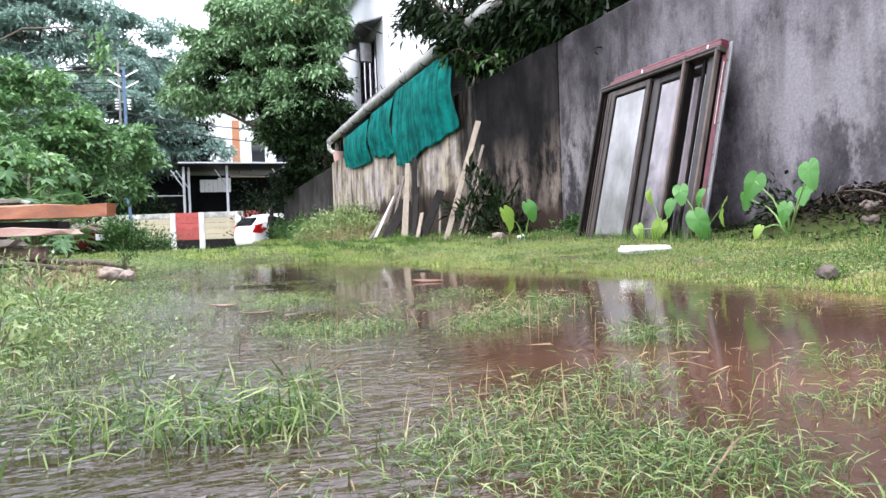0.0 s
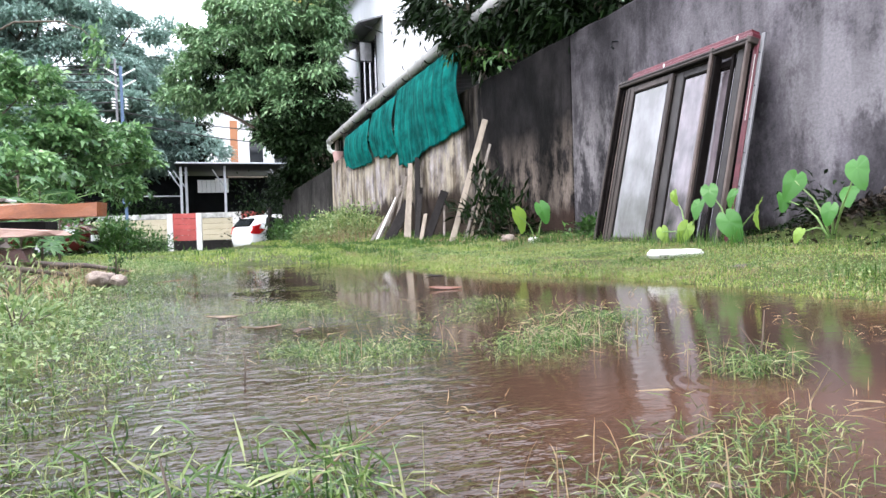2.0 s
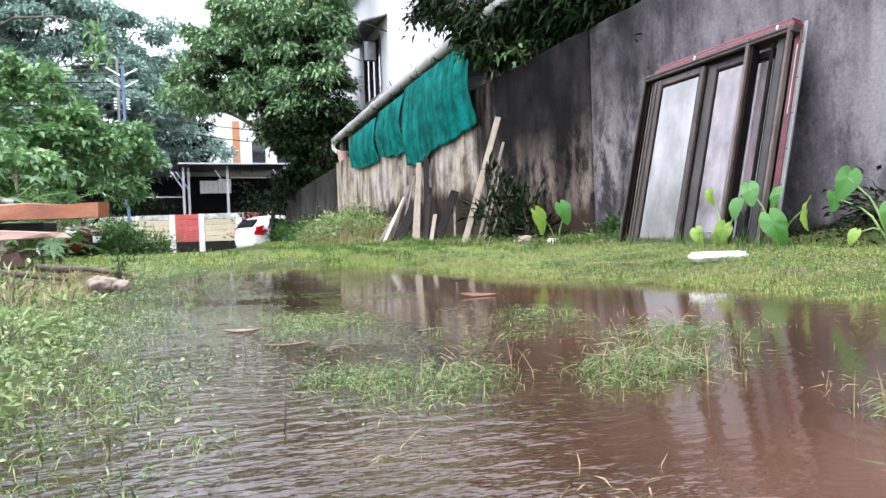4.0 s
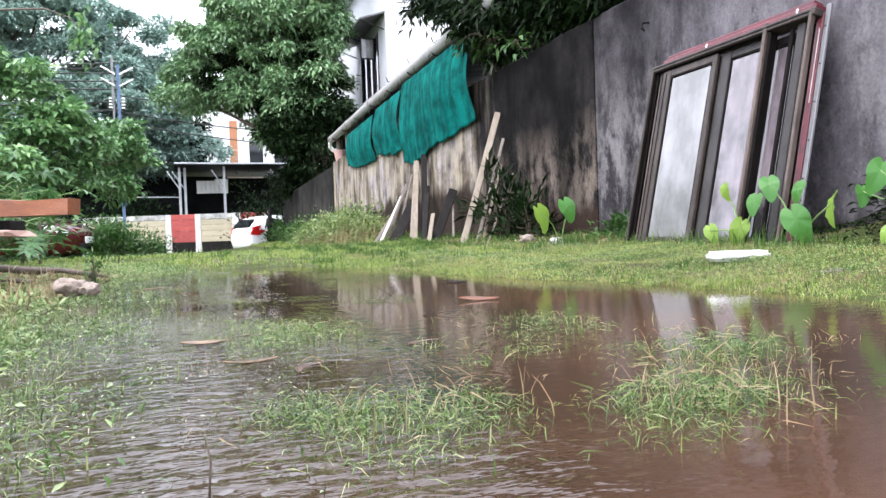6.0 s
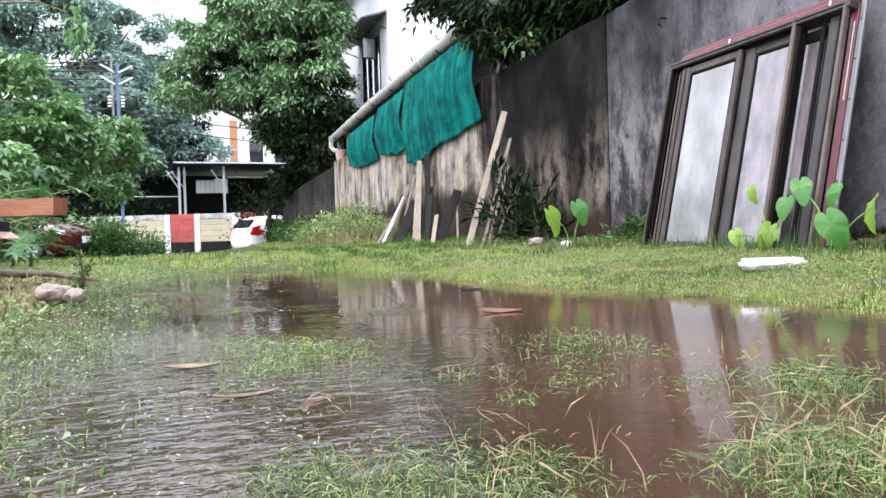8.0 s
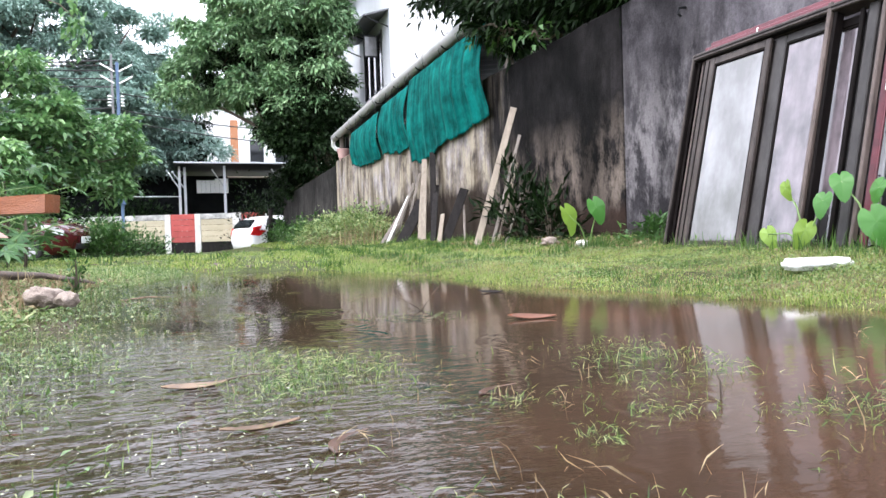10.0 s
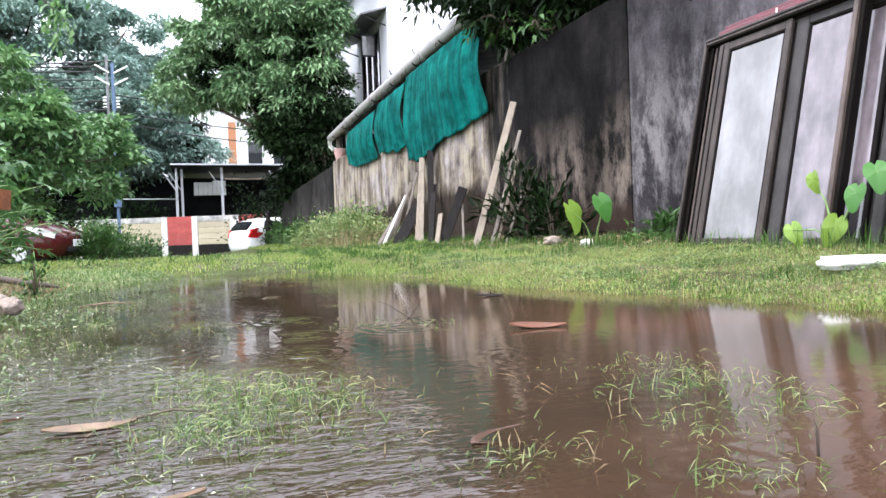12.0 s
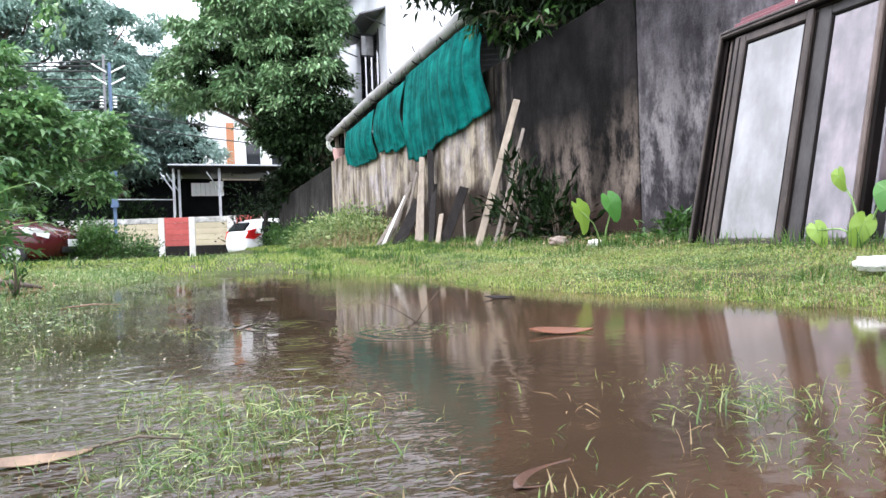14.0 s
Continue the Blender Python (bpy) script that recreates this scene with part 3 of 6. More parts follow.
# ---- the boundary wall ----
def wall_run(name, y0, y1, top0, top1, mat, label, thick=0.2, x=WALL_X):
    g = Geo()
    rng = random.Random(int(y0 * 10))
    n = max(2, int((y1 - y0) / 0.35))
    vs, fs = [], []
    for i in range(n + 1):
        y = y0 + (y1 - y0) * i / n
        z = top0 + (top1 - top0) * i / n + rng.uniform(-0.012, 0.012)
        vs += [(x, y, -0.3), (x, y, z - 0.02), (x + 0.02, y, z), (x + thick - 0.02, y, z), (x + thick, y, z - 0.02), (x + thick, y, -0.3)]
    for i in range(n):
        for j in range(5):
            a = i * 6 + j
            fs.append((a, a + 6, a + 7, a + 1))
    fs += [tuple(range(6)), tuple(n * 6 + j for j in range(5, -1, -1))]
    g.add(vs, fs)
    return single(name, g, mat, label, "wall", kind="structure")


wall_run("wall_cement", -6.0, 7.22, 2.42, 2.54, "cement", "tall grey cement plaster boundary wall with rain stains")
wall_run("wall_plaster", 7.22, 21.7, 2.54, 2.6, "old_plaster", "plaster wall black with mould and painted-in tree shade, turning to streaked cream", x=WALL_X - 0.012)
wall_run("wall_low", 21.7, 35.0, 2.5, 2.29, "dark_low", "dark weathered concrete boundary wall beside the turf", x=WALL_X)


# ---- shed behind the wall: gutter, roof edge and hanging net ----
def gutter_height(y):
    return float(np.interp(y, (9.0, 13.4, 16.5, 21.7), (3.5, 3.46, 3.41, 3.28)))


def build_gutter():
    rain = thing("rain_gutter", "grey plastic gutter pipe along the shed eave", "gutter")
    x = WALL_X - 0.05
    part("pipe", Geo().tube([(x, y, gutter_height(y)) for y in np.arange(8.6, 21.75, 0.6)] + [(x, 21.72, 3.28)], 0.105, 14), "pvc", rain, smooth=True)
    part("elbow", Geo().tube([(x, 21.75, 3.26), (x, 21.86, 3.2), (x, 21.88, 3.08), (x + 0.08, 21.86, 2.98), (x + 0.2, 21.82, 2.95)], 0.065, 10), "porcelain", rain, "white plastic elbow", True)
    for y in (10.6, 12.0, 13.4, 14.9, 16.4, 18.0, 19.6, 21.0):
        z = gutter_height(y)
        ring = [(x + 0.115 * math.cos(a), y, z + 0.115 * math.sin(a)) for a in np.linspace(-2.6, 1.9, 14)]
        tail = [(x - 0.06, y, z + 0.12), (x - 0.09, y, z + 0.2)]
        part("bracket", Geo().tube(ring + tail, 0.012, 5), "dark_metal", rain)
    for y in (13.0, 16.6, 19.2):
        part("joint", Geo().tube([(x, y - 0.08, gutter_height(y)), (x, y + 0.08, gutter_height(y))], 0.12, 14), "pvc", rain, smooth=True)
    shed = thing("lean_to_shed", "low lean-to shed with a dull sheet roof behind the wall", "shed")
    g = Geo()
    n = 60
    vs, fs = [], []
    for i in range(n + 1):
        y = 9.2 + (21.7 - 9.2) * i / n
        z = gutter_height(y) + 0.09 + (0.018 if i % 2 else 0.0)
        vs += [(4.1, y, z), (7.0, y, z + 0.35), (7.0, y, z + 0.37), (4.1, y, z + 0.02)]
    for i in range(n):
        for j in range(4):
            a, b = i * 4 + j, i * 4 + (j + 1) % 4
            fs.append((a, b, b + 4, a + 4))
    part("roof", g.add(vs, fs), "sheet_roof", shed)
    part("back_wall", Geo().box((7.0, 9.2, -0.2), (7.15, 21.7, 3.6)), "dark_metal", shed)
    part("end_wall", Geo().box((4.45, 21.55, -0.2), (7.0, 21.7, 3.3)), "dark_metal", shed)
    part("front_wall", Geo().box((4.45, 9.2, -0.2), (7.0, 9.3, 3.3)), "dark_metal", shed)
    for y in (10.0, 14.05, 16.2, 20.1, 21.4):
        part("post", Geo().box((4.24, y - 0.05, 2.3), (4.34, y + 0.05, gutter_height(y) + 0.08), None, 0.008), "grey_wood", shed)
    single("plastic_tub", Geo().tube([(4.28, 21.1, 2.53), (4.28, 21.1, 2.62), (4.28, 21.1, 2.86), (4.28, 21.1, 2.88)], [0.12, 0.15, 0.19, 0.2], 14), "pink_pot", "faded pink plastic tub on top of the wall", "tub", smooth=True)


def build_net(y0, y1, top, bottoms, label):
    """A hanging sheet of shade net with folds; bottoms: heights of the lower edge from y0 to y1."""
    rng = np.random.default_rng(int(y0 * 7))
    nu, nv = 140, 30
    u = np.linspace(0, 1, nu)
    ph = rng.uniform(0, 6.28, 4)
    low = np.interp(u, np.linspace(0, 1, len(bottoms)), bottoms) + 0.025 * np.sin(17 * u + ph[0]) + 0.015 * np.sin(43 * u + ph[1]) + rng.uniform(-0.012, 0.012, nu)
    vs = []
    for i in range(nu):
        y = y0 + (y1 - y0) * u[i]
        hi = gutter_height(y) - top
        for j in range(nv):
            k = j / (nv - 1)
            gather = 0.25 + 0.75 * (0.5 + 0.5 * math.sin(7 * u[i] + ph[1])) ** 2
            fold = gather * (0.028 * math.sin(34 * u[i] * (y1 - y0) / 3 + ph[2] + 0.8 * k) + 0.014 * math.sin(83 * u[i] + ph[3] + 1.5 * k)) * (0.35 + 0.9 * k) + 0.035 * math.sin(6 * u[i] + 3 * k + ph[0]) * math.sin(math.pi * k)
            belly = 0.09 * math.sin(math.pi * min(k * 1.1, 1))
            vs.append((WALL_X - 0.09 - belly - fold, y + 0.05 * math.sin(5 * k + 9 * u[i]) * k, hi + (low[i] - hi) * k))
    fs = [(i * nv + j, (i + 1) * nv + j, (i + 1) * nv + j + 1, i * nv + j + 1) for i in range(nu - 1) for j in range(nv - 1)]
    ob = single("shade_net", Geo().add(vs, fs), "net", label, "net", "nets under the gutter", smooth=True)
    s = ob.modifiers.new("thickness", "SOLIDIFY")
    s.thickness = 0.004
    for k in range(5):
        y = y0 + (y1 - y0) * (0.04 + 0.23 * k)
        z = gutter_height(y) - top
        part("tie_cord", Geo().tube([(WALL_X - 0.1, y, z - 0.03), (WALL_X - 0.15, y, z + 0.06), (WALL_X - 0.1, y, z + top + 0.06)], 0.006, 5), "cable", ob)
    return ob


build_gutter()
build_net(10.3, 13.98, 0.17, (1.98, 1.9, 1.88, 1.86, 1.8, 1.72, 1.62, 1.75), "wide teal green shade net hanging in folds from the gutter")
build_net(14.02, 16.1, 0.24, (2.02, 1.98, 2.06, 2.12), "narrow teal green shade net hanging from the gutter")
build_net(16.35, 19.2, 0.3, (2.08, 2.02, 2.06, 2.04, 2.14, 2.2), "crumpled teal green shade net at the gutter end")


# ---- planks leaning on the wall ----
def lean_plank(y_foot, y_head, z_head, wide, mat, label, out=0.55, x_head=WALL_X - 0.09, thick=0.03):
    foot = on_land(WALL_X - out, 1.15 + (y_foot - 1.15) * (1 - out / 4.05), -0.03)
    g = slab(foot, (x_head, y_head, z_head), wide, thick, (-0.5, -0.85, 0.15))
    single("plank", g, mat, label, "plank", "planks leaning on the wall")


lean_plank(11.2, 9.5, 1.93, 0.086, "tan_wood", "tall pale plank leaning on the wall", 0.75)
lean_plank(10.6, 9.35, 1.55, 0.040, "grey_wood", "thin grey batten leaning on the wall", 0.65)
lean_plank(10.4, 9.45, 1.2, 0.033, "tan_wood", "short pale batten leaning on the wall", 0.5)
lean_plank(10.2, 9.1, 1.05, 0.026, "grey_wood", "thin bent cane leaning on the wall", 0.7)
lean_plank(13.75, 13.2, 1.68, 0.099, "tan_wood", "upright tan plank leaning on the wall", 0.45)
lean_plank(13.1, 12.75, 1.75, 0.106, "black_wood", "narrow black plank leaning on the wall", 0.3)
lean_plank(13.2, 12.6, 1.15, 0.092, "black_wood", "short black plank leaning on the wall", 0.5)
lean_plank(14.0, 13.35, 1.35, 0.053, "tan_wood", "short tan offcut leaning on the wall", 0.4)
lean_plank(12.6, 11.3, 1.0, 0.14, "black_wood", "broad rotted black board leaning on the wall", 0.5)
lean_plank(11.6, 11.35, 0.75, 0.033, "grey_wood", "thin grey stick leaning on the wall", 0.35)
lean_plank(12.9, 11.75, 0.62, 0.07, "tan_wood", "short pale plank leaning on the wall", 0.7, WALL_X - 0.3)
lean_plank(15.3, 13.2, 0.92, 0.2, "black_wood", "broad dark board resting on a pile of planks", 0.7, WALL_X - 0.15)
lean_plank(16.4, 13.9, 1.05, 0.05, "white_post", "white painted board on a pile of planks", 0.8, WALL_X - 0.2)
lean_plank(16.1, 13.7, 1.22, 0.05, "grey_wood", "grey board on a pile of planks", 0.7, WALL_X - 0.15)
lean_plank(16.9, 14.2, 0.85, 0.07, "grey_wood", "grey board sloping over a pile of planks", 0.9, WALL_X - 0.2)
lean_plank(15.0, 13.5, 1.45, 0.04, "grey_wood", "thin grey branch leaning on the wall", 0.5)
lean_plank(15.6, 13.9, 1.3, 0.046, "grey_wood", "rough grey branch leaning on the wall", 0.5)


# ---- old sliding window leaning on the wall ----
def build_window():
    foot = Vector((3.56, 5.84, float(land(3.56, 5.0)) - 0.02))
    win = thing("sliding_window", "discarded brown aluminium sliding window leaning on the wall", "window")
    up = Vector((0.335, 0.0, 1.5)).normalized()
    along = Vector((0, -1, 0))
    out = along.cross(up)
    m = Matrix(((*along, 0), (*up, 0), (*out, 0), (0, 0, 0, 1))).transposed()
    if out.x > 0:
        out = -out
        m = Matrix(((*along, 0), (*up, 0), (*out, 0), (0, 0, 0, 1))).transposed()
    m.translation = foot

    def bar(name, u0, v0, u1, v1, w0, w1, mat, parent=win, label=""):
        return part(name, Geo().box((u0, v0, w0), (u1, v1, w1), m, 0.006), mat, parent, label)

    high = 1.565
    jamb = bar("left_jamb", -0.02, 0.0, 0.0, high, -0.1, 0.03, "worn_frame")
    # near-black faces carry the shade inside the jamb
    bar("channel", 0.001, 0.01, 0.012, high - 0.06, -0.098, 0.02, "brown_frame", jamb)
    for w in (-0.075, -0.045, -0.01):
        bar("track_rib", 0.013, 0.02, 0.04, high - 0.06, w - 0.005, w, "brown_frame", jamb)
    bar("jamb_lip", 0.05, 0.02, 0.068, high - 0.06, -0.03, -0.02, "tan_metal", jamb, "pale tan aluminium strip")
    bar("jamb_lip", 0.074, 0.02, 0.1, high - 0.06, -0.026, -0.016, "brown_frame", jamb)
    head = bar("head_rail", 0.001, high - 0.05, 1.62, high, -0.1, 0.03, "worn_frame")
    bar("head_lip", 0.02, high - 0.062, 1.18, high - 0.052, -0.02, 0.024, "brown_frame", head)
    bar("head_groove", 0.0, high - 0.03, 1.6, high - 0.02, 0.031, 0.034, "brown_frame", head)
    bar("sill_rail", 0.001, 0.0, 1.6, 0.028, -0.1, 0.01, "worn_frame")

    def sash(u0, u1, w, left_mat, right_mat, left=0.055, right=0.055, glass="pane", top=1.5):
        s = part("sash", Geo().box((u0 + left, top - 0.06, w - 0.03), (u1 - right, top, w), m, 0.005), left_mat, win)
        bar("stile", u0, 0.03, u0 + left, top, w - 0.03, w + 0.003, left_mat, s)
        bar("stile", u1 - right, 0.03, u1, top, w - 0.03, w + 0.003, right_mat, s)
        bar("stile_groove", u0 + left * 0.42, 0.05, u0 + left * 0.54, top - 0.02, w + 0.0035, w + 0.006, "brown_frame", s)
        bar("bottom_rail", u0 + left, 0.03, u1 - right, 0.075, w - 0.03, w, "worn_frame", s)
        for a0, a1 in ((u0 + left, u0 + left + 0.016), (u1 - right - 0.012, u1 - right)):
            bar("bead", a0, 0.077, a1, top - 0.062, w - 0.02, w - 0.002, "brown_frame", s)
        bar("bead", u0 + left + 0.017, top - 0.076, u1 - right - 0.013, top - 0.062, w - 0.02, w - 0.002, "brown_frame", s)
        bar("pane", u0 + left + 0.017, 0.077, u1 - right - 0.013, top - 0.077, w - 0.018, w - 0.012, glass, s, "dusty frosted glass pane" if glass == "pane" else "dark rain-streaked glass pane")
        return s

    sash(0.115, 0.748, 0.0, "worn_frame", "worn_frame", 0.1, 0.048)
    sash(0.66, 1.2, -0.036, "grey_sash", "worn_frame", 0.19, 0.03, "clear_pane")
    post = bar("meeting_post", 1.206, 0.02, 1.236, high + 0.012, -0.005, 0.034, "tan_metal", win, "pale tan meeting post")
    # near-black strip for the shaded side of the post
    bar("flange", 1.237, 0.02, 1.262, high - 0.052, -0.06, 0.012, "brown_frame", post)
    sash(1.2, 1.44, -0.068, "brown_frame", "grey_sash", 0.02, 0.035, "clear_pane", 1.485)
    # the near-black bars here stand in for dark gaps between stiles
    bar("spare_stile", 1.39, 0.03, 1.42, 1.5, -0.05, -0.025, "brown_frame")
    bar("spare_stile", 1.445, 0.02, 1.51, 1.515, -0.06, -0.03, "grey_sash")
    bar("spare_stile", 1.52, 0.02, 1.545, 1.51, -0.09, -0.05, "brown_frame")
    bar("end_post", 1.58, 0.02, 1.604, high + 0.006, -0.01, 0.034, "tan_metal", win, "pale tan end post")
    # second, maroon and grey, unit stacked behind the first
    old = thing("spare_window_unit", "maroon painted window surround stacked behind a sliding window", "window")
    bar("head_board", 0.08, high + 0.002, 1.6, high + 0.04, -0.1, 0.0, "maroon", old)
    bar("head_board", 0.1, high + 0.042, 1.55, high + 0.088, -0.12, -0.03, "maroon", old)
    for u in (0.6, 1.45):
        bar("dowel", u, high + 0.012, u + 0.016, high + 0.045, 0.0, 0.008, "white_post", old)
    bar("jamb_board", 1.575, 0.0, 1.625, high - 0.01, -0.1, -0.05, "maroon", old, "dark maroon jamb board")
    bar("white_bead", 1.61, 0.95, 1.613, high - 0.12, -0.049, -0.044, "white_post", old)
    g = bar("side_plate", 1.632, 0.0, 1.668, high + 0.035, -0.075, -0.05, "grey_jamb", old, "bare grey aluminium side plate")
    for k in range(6):
        part("screw", Geo().tube([m @ Vector((1.65, 0.2 + 0.25 * k, -0.052)), m @ Vector((1.65, 0.2 + 0.25 * k, -0.046))], 0.006, 8), "dark_metal", g)
    bar("foot_rail", 0.35, 0.0, 1.57, 0.06, -0.16, -0.105, "maroon", old)


build_window()
single("wall_hook", Geo().tube([(4.17, 6.28, 2.2), (4.1, 6.28, 2.19), (4.09, 6.28, 2.14), (4.12, 6.28, 2.12)], 0.012, 6), "dark_metal", "small rusty hook in the cement wall", "hook")
def build_foam():
    """A slab of packing foam with soft, chipped edges."""
    bm = bmesh.new()
    bmesh.ops.create_cube(bm, size=1.0)
    for q in bm.verts:
        q.co = Vector((q.co.x * 0.42, q.co.y * 0.1, q.co.z * 0.055))
    bmesh.ops.subdivide_edges(bm, edges=[e for e in bm.edges if abs((e.verts[0].co - e.verts[1].co).x) > 0.1], cuts=9, use_grid_fill=True)
    bmesh.ops.bevel(bm, geom=[e for e in bm.edges if len(e.link_faces) == 2 and e.calc_face_angle() > 0.5], offset=0.018, segments=3, affect="EDGES")
    for q in bm.verts:
        q.co += Vector((0.012, 0.006, 0.005)) * noise.noise(q.co * 30)
    bm.transform(pose(2.9, 3.9, float(land(2.9, 3.9)) + 0.036, 2, 1, 5))
    bm.verts.index_update()
    g = Geo().add([q.co for q in bm.verts], [[q.index for q in f.verts] for f in bm.faces])
    bm.free()
    single("foam_board", g, "foam", "white foam packing board lying on the grass", "foam board", smooth=True)


build_foam()
single("pale_board", slab((4.5, 6.62, 2.2), (4.55, 6.75, 2.95), 0.09, 0.03, (-1, 0, 0)), "porcelain", "pale painted board standing behind the wall", "board")


# ---- plants along the wall ----
def taro_leaf(size, tip_down, bend):
    """A heart-shaped leaf: outline in polar form, cupped, with a drawn tip."""
    n, rings = 26, 4
    vs, fs = [(0, 0, 0)], []
    for r in range(1, rings + 1):
        k = r / rings
        for i in range(n):
            a = 2 * math.pi * i / n
            rad = 0.5 * (1 - 0.42 * math.exp(-((a - math.pi) / 0.17) ** 2)) * (1 + 0.6 * math.exp(-(min(a, 2 * math.pi - a) / 0.5) ** 2))
            wave = (0.02 * math.sin(5 * a) + 0.018 * math.sin(11 * a)) * k
            x, y = rad * k * math.cos(a), rad * k * math.sin(a) * 0.8
            vs.append((x * size, y * size, size * (0.16 * abs(y) - bend * x * x + wave - 0.03 * k)))
    fs += [(0, 1 + i, 1 + (i + 1) % n) for i in range(n)]
    for r in range(rings - 1):
        a0 = 1 + r * n
        fs += [(a0 + i, a0 + n + i, a0 + n + (i + 1) % n, a0 + (i + 1) % n) for i in range(n)]
    return Geo().add(vs, fs)


def taro_plant(root, leaves, label):
    """leaves: place of the leaf's centre, size, heading and tilt in degrees, yellow or not."""
    plant = thing("taro_plant", label, "plant", "taro plants by the wall")
    base = Vector(on_land(*root, -0.03))
    for (x, y, z), size, heading, tilt, yellow in leaves:
        me = taro_leaf(size * 0.84, 0, 0.35).mesh("leaf", True)
        ob = part("leaf", me, "taro_yellow" if yellow else "taro", plant, "yellowing heart-shaped leaf" if yellow else "")
        ob.matrix_local = pose(x, y, z, 0, tilt, heading) @ pose(0, 0, 0, 12 * math.sin(91 * x + 57 * y), 0, 25 * math.sin(37 * y + 11 * z))
        top = Vector((x, y, z))
        mid = base.lerp(top, 0.55) + Vector((0.02, 0.0, 0.06))
        part("stalk", Geo().tube([base, base.lerp(mid, 0.6) + Vector((0, 0, 0.03)), mid, top], [0.008, 0.007, 0.005, 0.0035], 6), "stem", plant, smooth=True)


FACE = 212
taro_plant((3.5, 4.5), [((3.48, 4.62, 0.52), 0.13, FACE - 25, 80, True), ((3.46, 4.74, 0.24), 0.15, FACE, 70, True),
                        ((3.47, 4.48, 0.26), 0.18, FACE + 10, 78, True), ((3.5, 4.38, 0.43), 0.16, FACE - 10, 65, False)],
           "young taro plant with yellowing leaves beside the window")
taro_plant((3.55, 4.1), [((3.5, 4.26, 0.53), 0.18, FACE + 20, 60, False), ((3.5, 4.04, 0.48), 0.15, FACE - 30, 75, False),
                         ((3.45, 4.02, 0.3), 0.24, FACE + 12, 80, False), ((3.5, 3.82, 0.38), 0.22, FACE - 60, 70, True)],
           "taro plant with large fresh green leaves in the grass")
taro_plant((3.6, 3.35), [((3.5, 3.52, 0.54), 0.2, FACE + 15, 72, False), ((3.7, 3.3, 0.47), 0.2, FACE - 40, 40, False),
                         ((3.5, 3.28, 0.35), 0.14, FACE, 75, False), ((3.5, 3.1, 0.58), 0.2, FACE - 35, 72, False), ((3.6, 3.7, 0.44), 0.14, FACE + 30, 60, False), ((3.45, 3.45, 0.22), 0.1, FACE, 70, True)],
           "tall taro plant with broad leaves by the wall")
taro_plant((3.35, 6.62), [((3.12, 6.55, 0.43), 0.28, FACE + 68, 84, True), ((3.36, 6.5, 0.5), 0.24, FACE + 40, 80, False)],
           "small taro plant with two leaves before the dark wall")


def bush(name, label, category, centre, size, count, leaf, mat, seed, group="", lift=0.0, stems=8, wide=0.4, shape=None):
    """Leaves along many small shoots from one root, denser to the outside, with gaps."""
    rng = np.random.default_rng(seed)
    ob = thing(name, label, category, group)
    cx, cy = centre
    z0 = float(land(cx, cy)) + lift
    k = max(8, count // 45)
    d = unit(rng.normal(0, 1, (k, 3)))
    d[:, 2] = np.abs(d[:, 2])
    rad = rng.uniform(0.35, 1.0, k) ** 0.6 * rng.uniform(0.75, 1.15, k)
    tips = np.array([cx, cy, z0]) + d * rad[:, None] * np.array(size) * np.array([1, 1, 1])
    pick = rng.integers(0, k, count)
    spread = np.array(size).mean() * 0.17
    pos = tips[pick] + rng.normal(0, spread, (count, 3))
    pos[:, 2] = np.maximum(pos[:, 2], land(pos[:, 0], pos[:, 1]) + 0.02)
    way = unit(unit(pos - np.array([cx, cy, z0])) + rng.normal(0, 0.6, (count, 3)) + np.array([0, 0, 0.1]))
    v, t = leaf_arrays(rng, pos, way, leaf * rng.uniform(0.6, 1.3, count), leaf * wide * rng.uniform(0.7, 1.2, count))
    me = fast_mesh("foliage", v, t)
    part("foliage", me, mat, ob)
    for i in range(min(stems * 2, k)):
        q = tips[i]
        b = Vector((cx, cy, z0 - 0.05)) + Vector((rng.normal(0, 0.08 * size[0]), rng.normal(0, 0.08 * size[1]), 0))
        midp = b.lerp(Vector(q), 0.5) + Vector((0, 0, 0.12 * size[2]))
        part("stem", Geo().tube([b, midp, q], [0.012 * size[2] + 0.003, 0.008 * size[2] + 0.002, 0.002], 5), "bark", ob, smooth=True)
    return ob


bush("shrub", "dark-leaved shrub growing against the planks", "shrub", (3.85, 8.9), (0.28, 0.7, 1.05), 420, 0.2, "shade_dark_leaf", 3, "weeds along the wall", wide=0.24)
bush("shrub", "dark straggly shrub at the wall foot", "shrub", (3.8, 8.1), (0.3, 0.6, 0.5), 260, 0.17, "shade_dark_leaf", 4, "weeds along the wall", wide=0.25)
bush("weed", "leafy green weed at the wall foot", "weed", (3.8, 6.3), (0.2, 0.28, 0.3), 220, 0.09, "bush_leaf", 5, "weeds along the wall")
bush("weed", "dark straggly weed behind the taro leaves", "weed", (3.9, 3.5), (0.2, 0.6, 0.2), 150, 0.07, "shade_dark_leaf", 6, "weeds along the wall")
for i, (xx, yy, s) in enumerate(((-0.55, 2.9, 0.13), (-0.75, 3.9, 0.2), (-0.5, 2.0, 0.1), (-1.1, 4.6, 0.24), (-1.3, 3.2, 0.2), (-0.6, 4.3, 0.15), (-0.45, 1.5, 0.09), (-0.9, 2.5, 0.16), (-1.5, 5.2, 0.26), (-1.0, 5.0, 0.2))):
    bush("weed", "leafy bank weed standing in wet grass", "weed", (xx, yy), (s, s, s * 0.9), 90, 0.035 + 0.08 * s, "weed", 30 + i, "weeds in the wet grass", stems=5, wide=0.3)
